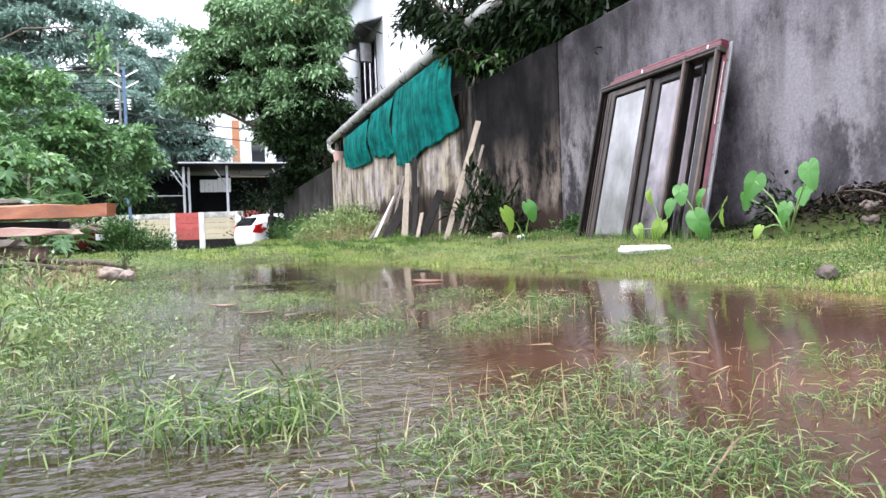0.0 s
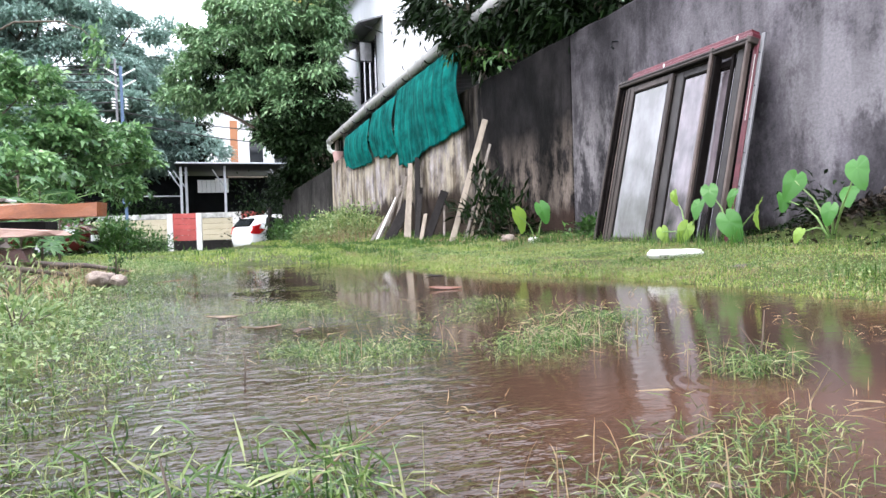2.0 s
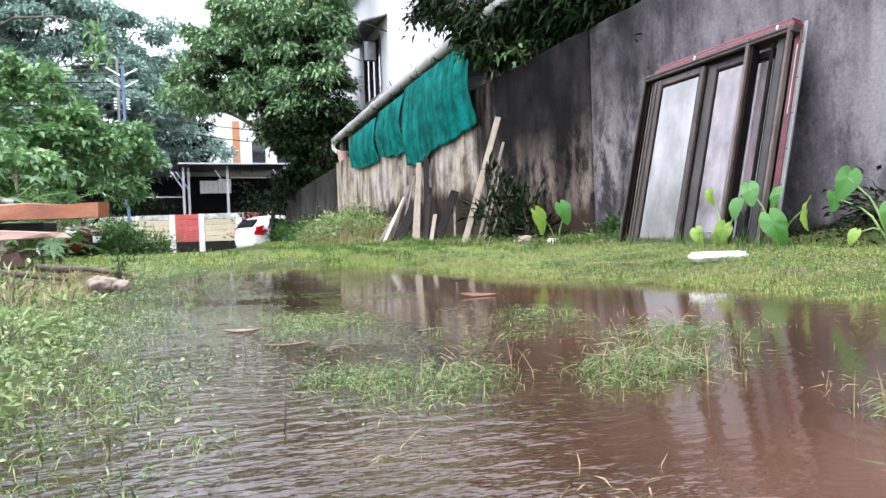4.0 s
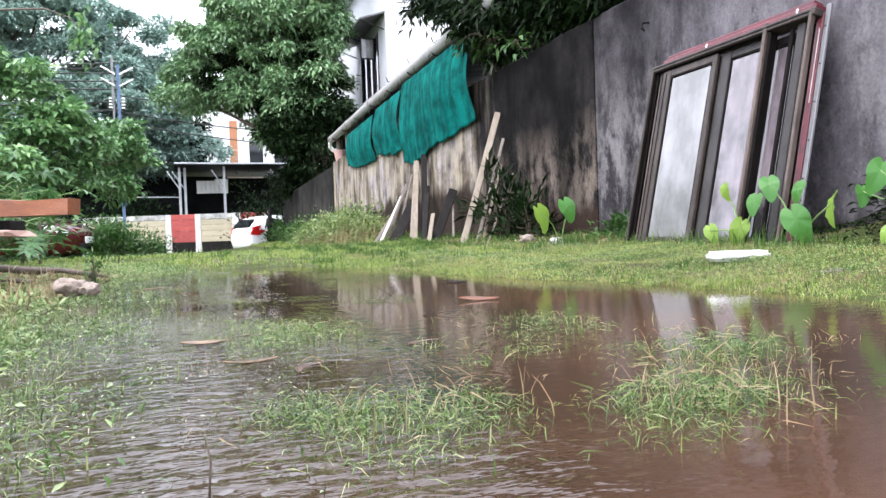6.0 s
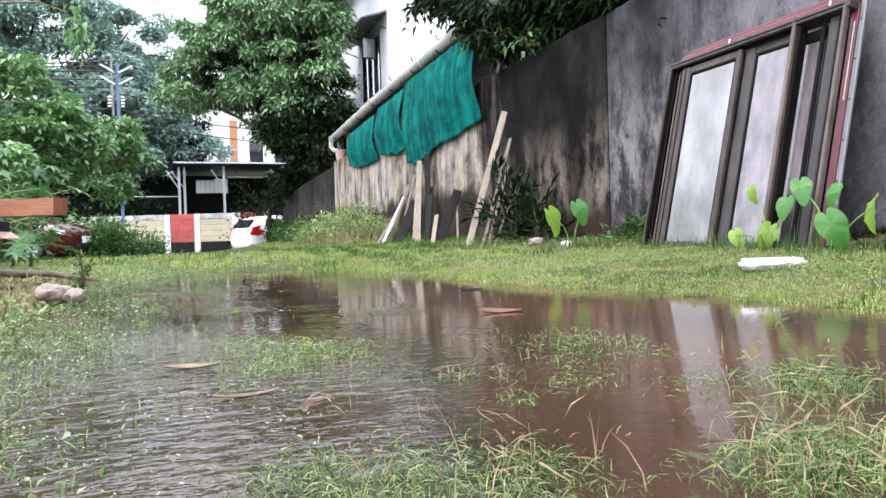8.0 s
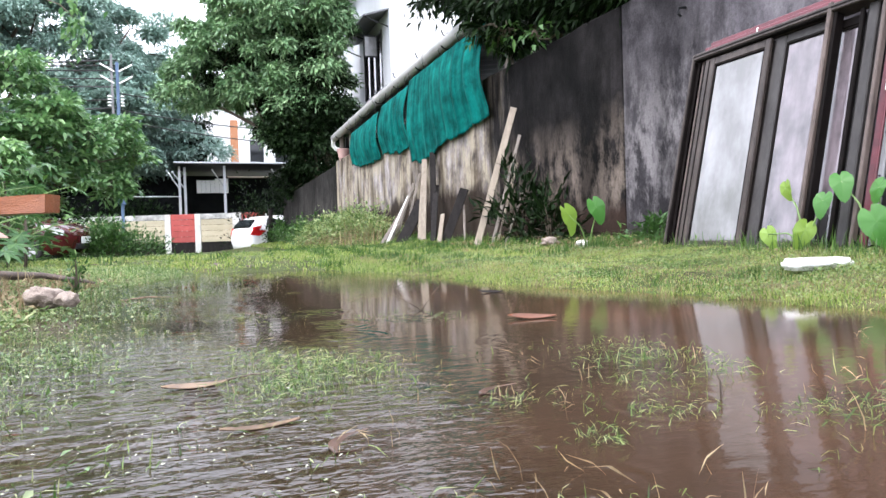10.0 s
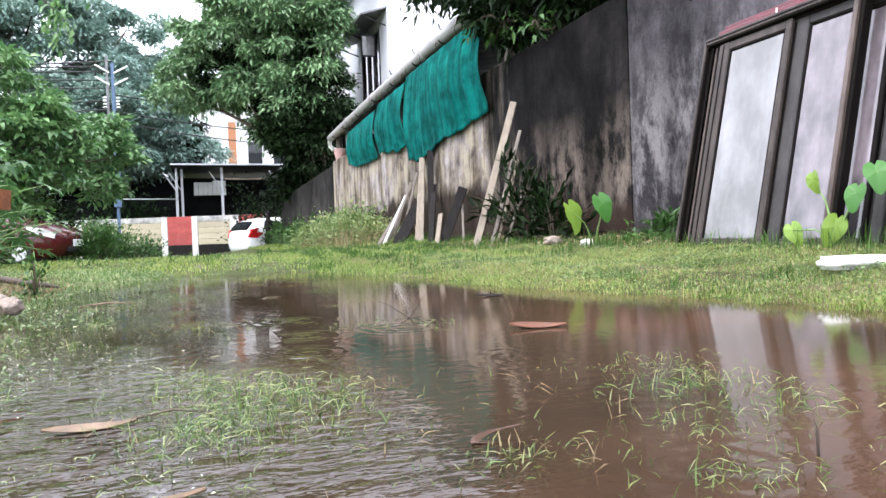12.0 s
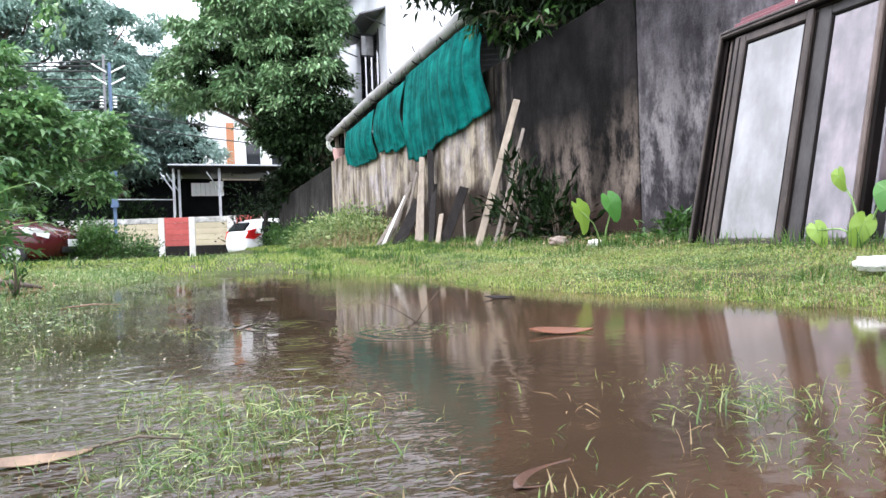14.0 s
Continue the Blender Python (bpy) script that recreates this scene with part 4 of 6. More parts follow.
for i, (yy, sx, sz, n) in enumerate(((14.8, 0.5, 0.35, 700), (16.0, 0.75, 0.5, 1600), (17.6, 0.85, 0.5, 1800), (19.4, 0.8, 0.42, 1400), (21.2, 0.6, 0.4, 900))):
    bush("weed_mound", "pale green creeping weeds heaped against the wall", "weed", (3.65 - 0.06 * i, yy), (sx, 1.0, sz), n, 0.11, "weed", 20 + i, "weed mounds by the wall")
for i, (xx, yy, sz) in enumerate(((3.9, 24.5, 0.8), (3.9, 27.5, 0.9), (3.8, 31.0, 1.0), (3.9, 34.0, 1.1))):
    bush("hedge_bush", "dark green bush along the weathered wall", "bush", (xx, yy), (0.5, 1.3, sz), 900, 0.16, "bush_leaf", 40 + i, "bushes along the low wall")


# ---- trees ----
def limb(g, rng, p, q, r0, r1, sag=0.0, n=5):
    p, q = np.array(p, float), np.array(q, float)
    pts, rad = [], []
    for i in range(n + 1):
        k = i / n
        w = p + (q - p) * k + np.array([0, 0, sag * math.sin(math.pi * k)])
        if 0 < i < n:
            w = w + rng.normal(0, np.linalg.norm(q - p) * 0.03, 3)
        pts.append(w)
        rad.append(r0 + (r1 - r0) * k)
    g.tube(pts, rad, 8)


def tree(name, label, base, height, trunk_r, blobs, count, leaf, mat, seed, wide=0.28, droop=0.6, per=100, group="", tight=0.5, clump=0.6, flat=0.6):
    """blobs: centre and radii of the crown's masses; over their outer parts the leaves lie in domed clumps with gaps between."""
    rng = np.random.default_rng(seed)
    ob = thing(name, label, "tree", group)
    bx, by, bz = base
    g = Geo()
    fork = np.array([bx + rng.normal(0, 0.1), by + rng.normal(0, 0.1), bz + height])
    limb(g, rng, (bx, by, bz - 0.3), fork, trunk_r, trunk_r * 0.7)
    vol = np.array([r[0] * r[1] + r[1] * r[2] + r[0] * r[2] for c, r in blobs])
    share = vol / vol.sum()
    pos, way = [], []
    for (c, r), s in zip(blobs, share):
        c, r = np.array(c, float), np.array(r, float)
        limb(g, rng, fork, c, trunk_r * 0.5, trunk_r * 0.12, 0.2)
        k = max(6, int(count * s / per))
        d = unit(rng.normal(0, 1, (k, 3)))
        lump = 1 + 0.2 * np.sin(5 * d[:, 0] + seed) * np.sin(4 * d[:, 1] + 2 * seed)
        rad = (tight + (1 - tight) * rng.uniform(0, 1, k) ** 0.5) * lump
        cen = c + d * rad[:, None] * r
        size = clump * rng.uniform(0.55, 1.3, k)
        for i in range(0, k, 3):
            limb(g, rng, c, cen[i], trunk_r * 0.1, 0.012, 0.1, 3)
        n = int(count * s)
        pick = rng.integers(0, k, n)
        dome = unit(rng.normal(0, 1, (n, 3)) + d[pick] * 0.5 + np.array([0, 0, 0.95]))
        far = rng.uniform(0.35, 1.05, n)[:, None]
        pos.append(cen[pick] + dome * far * size[pick][:, None] * np.array([1, 1, flat]) + rng.normal(0, leaf * 0.2, (n, 3)))
        way.append(unit(dome * np.array([1, 1, 0.4]) + rng.normal(0, 0.45, (n, 3)) + np.array([0, 0, -droop])))
    pos, way = np.concatenate(pos), np.concatenate(way)
    n = len(pos)
    v, t = leaf_arrays(rng, pos, way, leaf * rng.uniform(0.65, 1.25, n), leaf * wide * rng.uniform(0.8, 1.2, n))
    part("trunk", g, "bark", ob, smooth=True)
    part("crown", fast_mesh("crown", v, t), mat, ob)
    return ob


tree("mango_tree", "broad leafy tree with drooping leaves over the far wall", (4.9, 30.5, 0.1), 3.2, 0.26,
     [((4.0, 30.6, 8.6), (2.6, 2.4, 2.3)), ((1.5, 31.4, 7.7), (2.0, 2.0, 1.7)), ((3.6, 31.0, 6.2), (1.8, 2.2, 1.6)), ((5.0, 30.2, 6.6), (1.5, 2.0, 2.3)),
      ((4.8, 30.3, 9.6), (1.6, 1.9, 1.6)), ((2.4, 31.2, 9.4), (1.6, 1.6, 1.5)), ((0.2, 31.8, 6.9), (1.1, 1.4, 1.0)), ((4.1, 30.6, 5.0), (1.1, 1.4, 0.8)), ((5.4, 30.0, 8.4), (1.1, 1.6, 1.4))],
     76000, 0.27, "tree_leaf", 11, 0.34, 0.55, 330, "", 0.72, 0.72, 0.62)
# near-black leaf masses in and under the mango crown stand in for its shade
tree("crown_shade_mass", "near-black leaf masses standing in for shade in and under a larger crown", (5.3, 28.6, 0.1), 1.6, 0.14,
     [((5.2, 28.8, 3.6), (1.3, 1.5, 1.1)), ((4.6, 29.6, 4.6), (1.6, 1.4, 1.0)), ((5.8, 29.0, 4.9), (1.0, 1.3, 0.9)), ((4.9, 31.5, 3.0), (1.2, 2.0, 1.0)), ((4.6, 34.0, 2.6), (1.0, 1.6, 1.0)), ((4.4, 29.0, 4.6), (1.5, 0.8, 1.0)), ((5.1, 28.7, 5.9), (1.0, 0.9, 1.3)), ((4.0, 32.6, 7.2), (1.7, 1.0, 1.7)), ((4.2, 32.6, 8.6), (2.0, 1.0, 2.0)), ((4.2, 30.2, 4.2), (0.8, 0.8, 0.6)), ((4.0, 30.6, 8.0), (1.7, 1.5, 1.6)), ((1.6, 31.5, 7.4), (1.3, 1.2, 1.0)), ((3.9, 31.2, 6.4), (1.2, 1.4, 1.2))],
     52000, 0.24, "shade_dark_leaf", 15, 0.34, 0.6, 90, "", 0.4, 0.5, 0.7)
# leaves blackened: this crown's own shade is put into their colour
tree("mango_tree", "tree leaning over the boundary wall, leaves blackened for its own shade", (5.6, 8.6, 0.0), 2.4, 0.16,
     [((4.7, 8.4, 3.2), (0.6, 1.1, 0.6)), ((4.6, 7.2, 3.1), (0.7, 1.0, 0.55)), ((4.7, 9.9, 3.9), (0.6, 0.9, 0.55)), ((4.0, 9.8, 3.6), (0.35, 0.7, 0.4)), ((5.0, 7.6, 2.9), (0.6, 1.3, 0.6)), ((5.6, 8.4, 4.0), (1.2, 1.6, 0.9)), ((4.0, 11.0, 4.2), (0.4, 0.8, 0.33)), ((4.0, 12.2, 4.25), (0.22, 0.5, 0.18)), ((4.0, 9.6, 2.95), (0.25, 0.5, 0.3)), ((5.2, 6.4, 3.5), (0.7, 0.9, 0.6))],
     14000, 0.21, "shade_dark_leaf", 12, 0.27, 0.8, 60, "", 0.35, 0.3, 0.7)
tree("overhanging_tree", "small tree with fresh green leaves over the wall", (5.0, 9.4, 0.0), 2.5, 0.08,
     [((4.0, 9.5, 2.85), (0.2, 0.45, 0.14)), ((4.0, 10.3, 3.1), (0.15, 0.35, 0.12)), ((4.05, 8.7, 2.6), (0.12, 0.35, 0.1))],
     120, 0.16, "bush_leaf", 18, 0.3, 0.5, 30, "", 0.3, 0.16, 0.7)
# far trees wear the haze-paled leaf colour
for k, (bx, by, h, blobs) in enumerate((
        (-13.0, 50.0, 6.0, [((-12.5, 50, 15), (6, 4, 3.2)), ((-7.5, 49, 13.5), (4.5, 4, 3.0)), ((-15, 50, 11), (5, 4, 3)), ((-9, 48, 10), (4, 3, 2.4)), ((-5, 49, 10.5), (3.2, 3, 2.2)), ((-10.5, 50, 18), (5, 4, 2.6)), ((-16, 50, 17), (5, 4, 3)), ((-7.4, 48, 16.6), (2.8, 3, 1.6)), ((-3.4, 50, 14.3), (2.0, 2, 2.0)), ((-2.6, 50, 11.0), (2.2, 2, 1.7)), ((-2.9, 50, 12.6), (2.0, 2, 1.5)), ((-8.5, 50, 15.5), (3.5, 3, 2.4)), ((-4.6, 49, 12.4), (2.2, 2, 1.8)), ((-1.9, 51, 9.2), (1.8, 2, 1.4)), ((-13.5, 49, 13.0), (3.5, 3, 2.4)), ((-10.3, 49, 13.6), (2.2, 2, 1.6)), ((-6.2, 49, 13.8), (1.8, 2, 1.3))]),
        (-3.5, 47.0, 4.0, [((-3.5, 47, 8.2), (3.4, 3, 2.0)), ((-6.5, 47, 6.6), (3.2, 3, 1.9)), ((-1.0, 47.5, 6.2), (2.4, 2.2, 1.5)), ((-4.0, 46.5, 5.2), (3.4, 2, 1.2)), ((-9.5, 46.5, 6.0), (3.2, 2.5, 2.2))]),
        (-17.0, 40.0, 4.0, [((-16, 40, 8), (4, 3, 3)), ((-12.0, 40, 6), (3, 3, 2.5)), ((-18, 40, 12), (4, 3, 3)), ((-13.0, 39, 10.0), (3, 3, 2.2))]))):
    tree("rain_tree", "tall spreading tree beyond the lane, fine leaves paled and blued for haze", (bx, by, 0.0), h, 0.4, blobs, 90000 if k == 0 else 52000, 0.36, "far_leaf", 60 + k, 0.42, 0.25, 420, "tall trees beyond the lane", 0.55, 1.25, 0.42)
tree("young_tree", "young tree with pale feathery leaves beside the turf", (-3.6, 14.0, 0.05), 1.0, 0.07,
     [((-3.5, 14.2, 2.7), (0.8, 0.8, 0.4)), ((-2.4, 14.4, 2.3), (0.6, 0.7, 0.32)), ((-4.4, 14.0, 1.9), (0.9, 0.9, 0.5)), ((-2.6, 14.3, 1.5), (0.7, 0.8, 0.35)), ((-3.3, 14.0, 3.35), (0.5, 0.6, 0.28)), ((-4.8, 13.5, 2.8), (0.8, 0.8, 0.45)), ((-2.0, 14.5, 1.9), (0.35, 0.5, 0.25)), ((-2.1, 14.6, 2.6), (0.35, 0.6, 0.22)), ((-1.5, 14.8, 2.2), (0.4, 0.5, 0.22)), ((-2.7, 14.4, 3.2), (0.5, 0.6, 0.26)), ((-1.3, 16.0, 2.5), (0.35, 0.5, 0.16)), ((-1.15, 16.0, 2.4), (0.4, 0.5, 0.2)), ((-1.6, 16.0, 1.9), (0.5, 0.6, 0.25)), ((-1.05, 16.1, 2.02), (0.3, 0.4, 0.16)), ((-2.2, 15.0, 2.75), (0.5, 0.5, 0.22)), ((-1.8, 15.2, 2.3), (0.5, 0.5, 0.22)), ((-2.1, 15.0, 1.35), (0.6, 0.5, 0.35)), ((-1.5, 15.6, 1.35), (0.5, 0.5, 0.3))],
     17000, 0.15, "light_leaf", 71, 0.5, 0.3, 90, "", 0.5, 0.32, 0.4)
tree("young_tree", "young tree with a light green crown close to the timber", (-2.7, 9.4, 0.05), 0.8, 0.05,
     [((-2.5, 9.3, 1.55), (0.5, 0.6, 0.26)), ((-1.8, 9.3, 1.3), (0.3, 0.45, 0.2)), ((-2.3, 9.3, 0.95), (0.5, 0.5, 0.28)), ((-3.0, 9.0, 1.95), (0.5, 0.5, 0.26))],
     3600, 0.12, "light_leaf", 72, 0.5, 0.3, 80, "", 0.5, 0.24, 0.45)


def palmate(size, droop):
    """A leaf of seven pointed lobes joined at the base, each folded along its rib."""
    g = Geo()
    for i in range(7):
        a = (i - 3) * 0.72
        long = size * (1.0 - 0.09 * abs(i - 3))
        def at(r, turn, lift):
            return (r * math.cos(a + turn), r * math.sin(a + turn), lift - droop * r * r / size)
        g.add([(0, 0, 0), at(long * 0.4, 0.36, 0.02 * size), at(long * 0.68, 0.17, 0.05 * size), at(long, 0, 0), at(long * 0.68, -0.17, 0.05 * size), at(long * 0.4, -0.36, 0.02 * size), at(long * 0.55, 0, -0.02 * size)],
              [(0, 6, 1), (1, 6, 2), (2, 6, 3), (3, 6, 4), (4, 6, 5), (5, 6, 0)])
    return g


def papaya(at, seed, label, heights):
    """A thin stem with long stalked leaves cut into seven fingers."""
    rng = np.random.default_rng(seed)
    ob = thing("papaya_plant", label, "plant", "papaya plants by the timber")
    x, y = at
    z0 = float(land(x, y))
    part("stem", Geo().tube([(x, y, z0 - 0.05), (x + 0.02, y, z0 + heights * 0.5), (x, y + 0.02, z0 + heights)], [0.016, 0.014, 0.01], 7), "bark", ob, smooth=True)
    for i in range(13):
        a = i * 2.4 + rng.normal(0, 0.2)
        start = Vector((x, y, z0 + heights * rng.uniform(0.25, 1.0)))
        reach = rng.uniform(0.25, 0.5)
        hub = start + Vector((math.cos(a) * reach, math.sin(a) * reach, rng.uniform(-0.02, 0.25)))
        part("stalk", Geo().tube([start, start.lerp(hub, 0.5) + Vector((0, 0, 0.04)), hub], [0.006, 0.005, 0.004], 5), "stem", ob)
        size = rng.uniform(0.13, 0.21)
        ob_leaf = part("leaf", palmate(size, rng.uniform(0.1, 0.35)).mesh("leaf"), "palm_leaf", ob)
        ob_leaf.matrix_local = pose(*hub, rng.uniform(-20, 20), rng.uniform(15, 55), math.degrees(a))


sprig = thing("overhanging_branch", "thin arching branch with bright young leaves", "branch")
part("stem", Geo().tube([(-3.62, 14.0, 0.8), (-3.6, 13.0, 2.6), (-3.0, 12.2, 3.3), (-2.3, 11.6, 3.5), (-1.7, 11.4, 3.5), (-1.4, 11.3, 3.38), (-1.2, 11.2, 3.15)], [0.028, 0.024, 0.02, 0.016, 0.012, 0.008, 0.004], 6), "bark", sprig, smooth=True)
rng_s = np.random.default_rng(77)
pos_s = np.array([-1.2, 11.2, 3.1]) + rng_s.normal(0, 1, (90, 3)) * np.array([0.1, 0.1, 0.16])
v_s, t_s = leaf_arrays(rng_s, pos_s, rng_s.normal(0, 0.6, (90, 3)) + np.array([0, 0, -0.8]), 0.12, 0.06)
part("foliage", fast_mesh("foliage", v_s, t_s), "light_leaf", sprig)
papaya((-1.42, 8.9), 81, "papaya plant with dark fingered leaves", 0.7)
papaya((-2.1, 8.6), 82, "tall papaya plant with fingered leaves", 1.25)
papaya((-1.6, 7.4), 83, "small papaya plant behind the timber", 0.4)
papaya((-1.7, 9.5), 84, "papaya plant with broad fingered leaves over the timber", 0.9)
papaya((-1.75, 8.7), 85, "leafy papaya plant crowding the timber stack", 0.95)
bush("shrub", "dense round green shrub at the turf edge", "shrub", (-2.2, 23.2), (0.95, 0.9, 1.25), 3200, 0.13, "bush_leaf", 91)
bush("shrub", "low green shrub beside a parked car", "shrub", (-1.4, 24.0), (0.8, 0.8, 0.75), 1800, 0.12, "bush_leaf", 92)
bush("shrub", "tangled shrub behind the timber stack", "shrub", (-3.0, 11.5), (1.3, 1.2, 1.3), 2600, 0.13, "bush_leaf", 93)
# undergrowth in near-black leaves: shade under the trees is put into the colour
bush("shrub", "tangled undergrowth behind a parked car, leaves darkened for shade", "shrub", (-5.5, 27.0), (2.6, 1.5, 3.0), 4200, 0.22, "shade_dark_leaf", 94)
bush("shrub", "undergrowth filling the space below the tall trees, leaves darkened for shade", "shrub", (-3.5, 43.5), (3.5, 1.5, 3.6), 4000, 0.3, "shade_dark_leaf", 95)
# added leaf mass, dark to stand in for the shaded inside of the trees
tree("inner_shade_mass", "added dark leaf mass standing in for the tall trees' shaded inside", (-1.0, 48.2, 0.0), 4.0, 0.25,
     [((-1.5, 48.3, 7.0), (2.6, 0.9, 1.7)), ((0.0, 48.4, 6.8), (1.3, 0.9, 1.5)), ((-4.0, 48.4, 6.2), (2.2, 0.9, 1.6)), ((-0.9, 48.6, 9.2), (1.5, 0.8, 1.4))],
     15000, 0.3, "shade_dark_leaf", 97, 0.4, 0.4, 120, "", 0.3, 0.6, 0.6)
bush("climber", "dark climbing plant over the lane fence", "climber", (3.4, 37.2), (1.5, 0.7, 3.6), 1800, 0.2, "shade_dark_leaf", 96)


# ---- lane: panel fence, carport, pole, houses ----
def build_fence():
    """Concrete panels between posts, painted in red, white and beige bays."""
    fence = thing("panel_fence", "concrete panel fence painted in red, white and beige bays", "fence")
    m = pose(-2.65, 40.5, 0.1, 0, 0, -19.9)

    def piece(name, u0, u1, z0, z1, mat, deep=0.06, label=""):
        part(name, Geo().box((u0, -deep, z0), (u1, deep, z1), m, 0.012), mat, fence, label)

    bays = ((-9.0, -6.2, "beige_panel"), (-5.9, -3.1, "beige_panel"), (-2.8, 1.37, "beige_panel"), (1.69, 2.95, "red_panel"), (3.27, 4.95, "beige_panel"), (5.42, 6.7, "red_panel"))
    for u0, u1, mat in bays:
        for i in range(4):
            piece("panel", u0, u1, 0.18 + 0.3 * i, 0.47 + 0.3 * i, mat)
        piece("cap", u0, u1, 1.385, 1.66, mat if mat == "red_panel" else "stained_cap", 0.07, "" if mat == "red_panel" else "white cap stained by black mould")
        # near-black strip stands in for the dark gap under the panels
        piece("plinth", u0, u1, -0.95, 0.175, "black_wood", 0.05)
    for u in (-6.05, -2.95, 1.53, 3.11, 5.18, 6.85):
        w = 0.155 if u != 5.18 else 0.23
        piece("post", u - w, u + w, -0.95, 1.665, "white_post", 0.085, "white painted post")


def build_carport():
    port = thing("carport", "open carport with a flat sheet roof on thin posts", "carport")
    # near-black roof: the shade of its underside is put into the colour
    part("roof", Geo().box((-0.9, 42.6, 4.72), (7.0, 50, 4.82), None, 0.02), "dark_metal", port)
    part("fascia", Geo().box((-0.9, 42.5, 4.77), (7.0, 42.6, 4.86), None, 0.02), "pale_metal", port)
    for x, y, mat in ((-0.64, 43.9, "pale_metal"), (-0.35, 44.2, "pale_metal"), (1.85, 43.3, "pale_metal"), (5.2, 42.9, "pale_metal")):
        p = part("post", Geo().box((x - 0.07, y - 0.07, -0.6), (x + 0.07, y + 0.07, 4.72), None, 0.01), mat, port)
        part("brace", slab((x, y - 0.1, 3.4), (x - 0.7, y - 0.1, 4.5), 0.06, 0.06, (0, -1, 0)), mat, p)
    # added black sheet in place of the shaded inside
    part("net_wall", Geo().box((-10, 47.5, -0.8), (9, 47.6, 4.5)), "carport_shade", port, "added black backing standing in for the shade inside")
    for i in range(7):
        part("sheet", Geo().box((0.3 + 0.27 * i, 46.0, 3.3), (0.56 + 0.27 * i, 46.05, 4.1 + 0.1 * (i > 3)), None, 0.008), "white_wall", port, "white wall sheet")
    part("rail", rod((2.0, 43.2, 4.05), (4.6, 42.8, 4.0), 0.05), "tan_wood", port)
    # added black sheet in place of the darkness under the trees
    part("tarpaulin", Geo().box((-6.6, 45.2, -0.4), (-0.7, 45.35, 3.1), None, 0.03), "carport_shade", port, "added black sheet standing in for shade beside the posts")


def build_pole():
    pole = thing("power_pole", "blue steel power pole with white insulator arms", "pole")
    x, y = -3.15, 37.7
    mast = part("mast", Geo().box((x - 0.07, y - 0.07, -0.6), (x + 0.07, y + 0.07, 9.1), None, 0.01), "blue_paint", pole)
    part("mast", Geo().box((x - 0.3, y - 0.06, 3.0), (x - 0.19, y + 0.06, 9.45), None, 0.01), "grey_jamb", pole, "grey steel mast")
    part("box", Geo().box((x - 0.15, y - 0.25, 2.2), (x + 0.17, y - 0.1, 4.4), None, 0.02), "blue_paint", mast)
    for side in (-1, 1):
        for z in (8.05, 8.62):
            c = x - 0.03
            arm = part("arm", rod((c + side * 0.1, y - 0.1, z), (c + side * 0.72, y - 0.1, z + 0.36), 0.04, 10), "porcelain", pole, "white insulator arm")
            part("cap", rod((c + side * 0.7, y - 0.1, z + 0.33), (c + side * 0.7, y - 0.1, z + 0.55), 0.025, 6), "dark_metal", arm)
    for k in range(4):
        for s in (-0.36, 0.2):
            part("insulator", Geo().tube([(x + s, y - 0.12, 6.95 + 0.15 * k), (x + s, y - 0.12, 7.01 + 0.15 * k)], [0.1, 0.07], 10), "porcelain", pole)
    cables = thing("power_lines", "black power cables strung from the pole", "cable")
    for i, z in enumerate((7.9, 8.3, 8.7, 8.95, 7.3, 6.9, 9.2)):
        a, b = Vector((-30, 40 + i * 0.3, z + 1.0 - 0.2 * i)), Vector((x, y, z))
        part("cable", Geo().tube([a.lerp(b, k / 8) - Vector((0, 0, 1.6 * (k / 8) * (1 - k / 8))) for k in range(9)], 0.035, 5), "cable", cables)
    for i, z in enumerate((6.3, 6.8, 7.6)):
        a, b = Vector((x, y, z)), Vector((9, 40, z - 0.8 + 0.3 * i))
        part("cable", Geo().tube([a.lerp(b, k / 8) - Vector((0, 0, 1.2 * (k / 8) * (1 - k / 8))) for k in range(9)], 0.03, 5), "cable", cables)
    part("cable", rod((x, y, 2.6), (-0.6, 43.8, 2.95), 0.03), "pale_metal", cables, "pale wire")


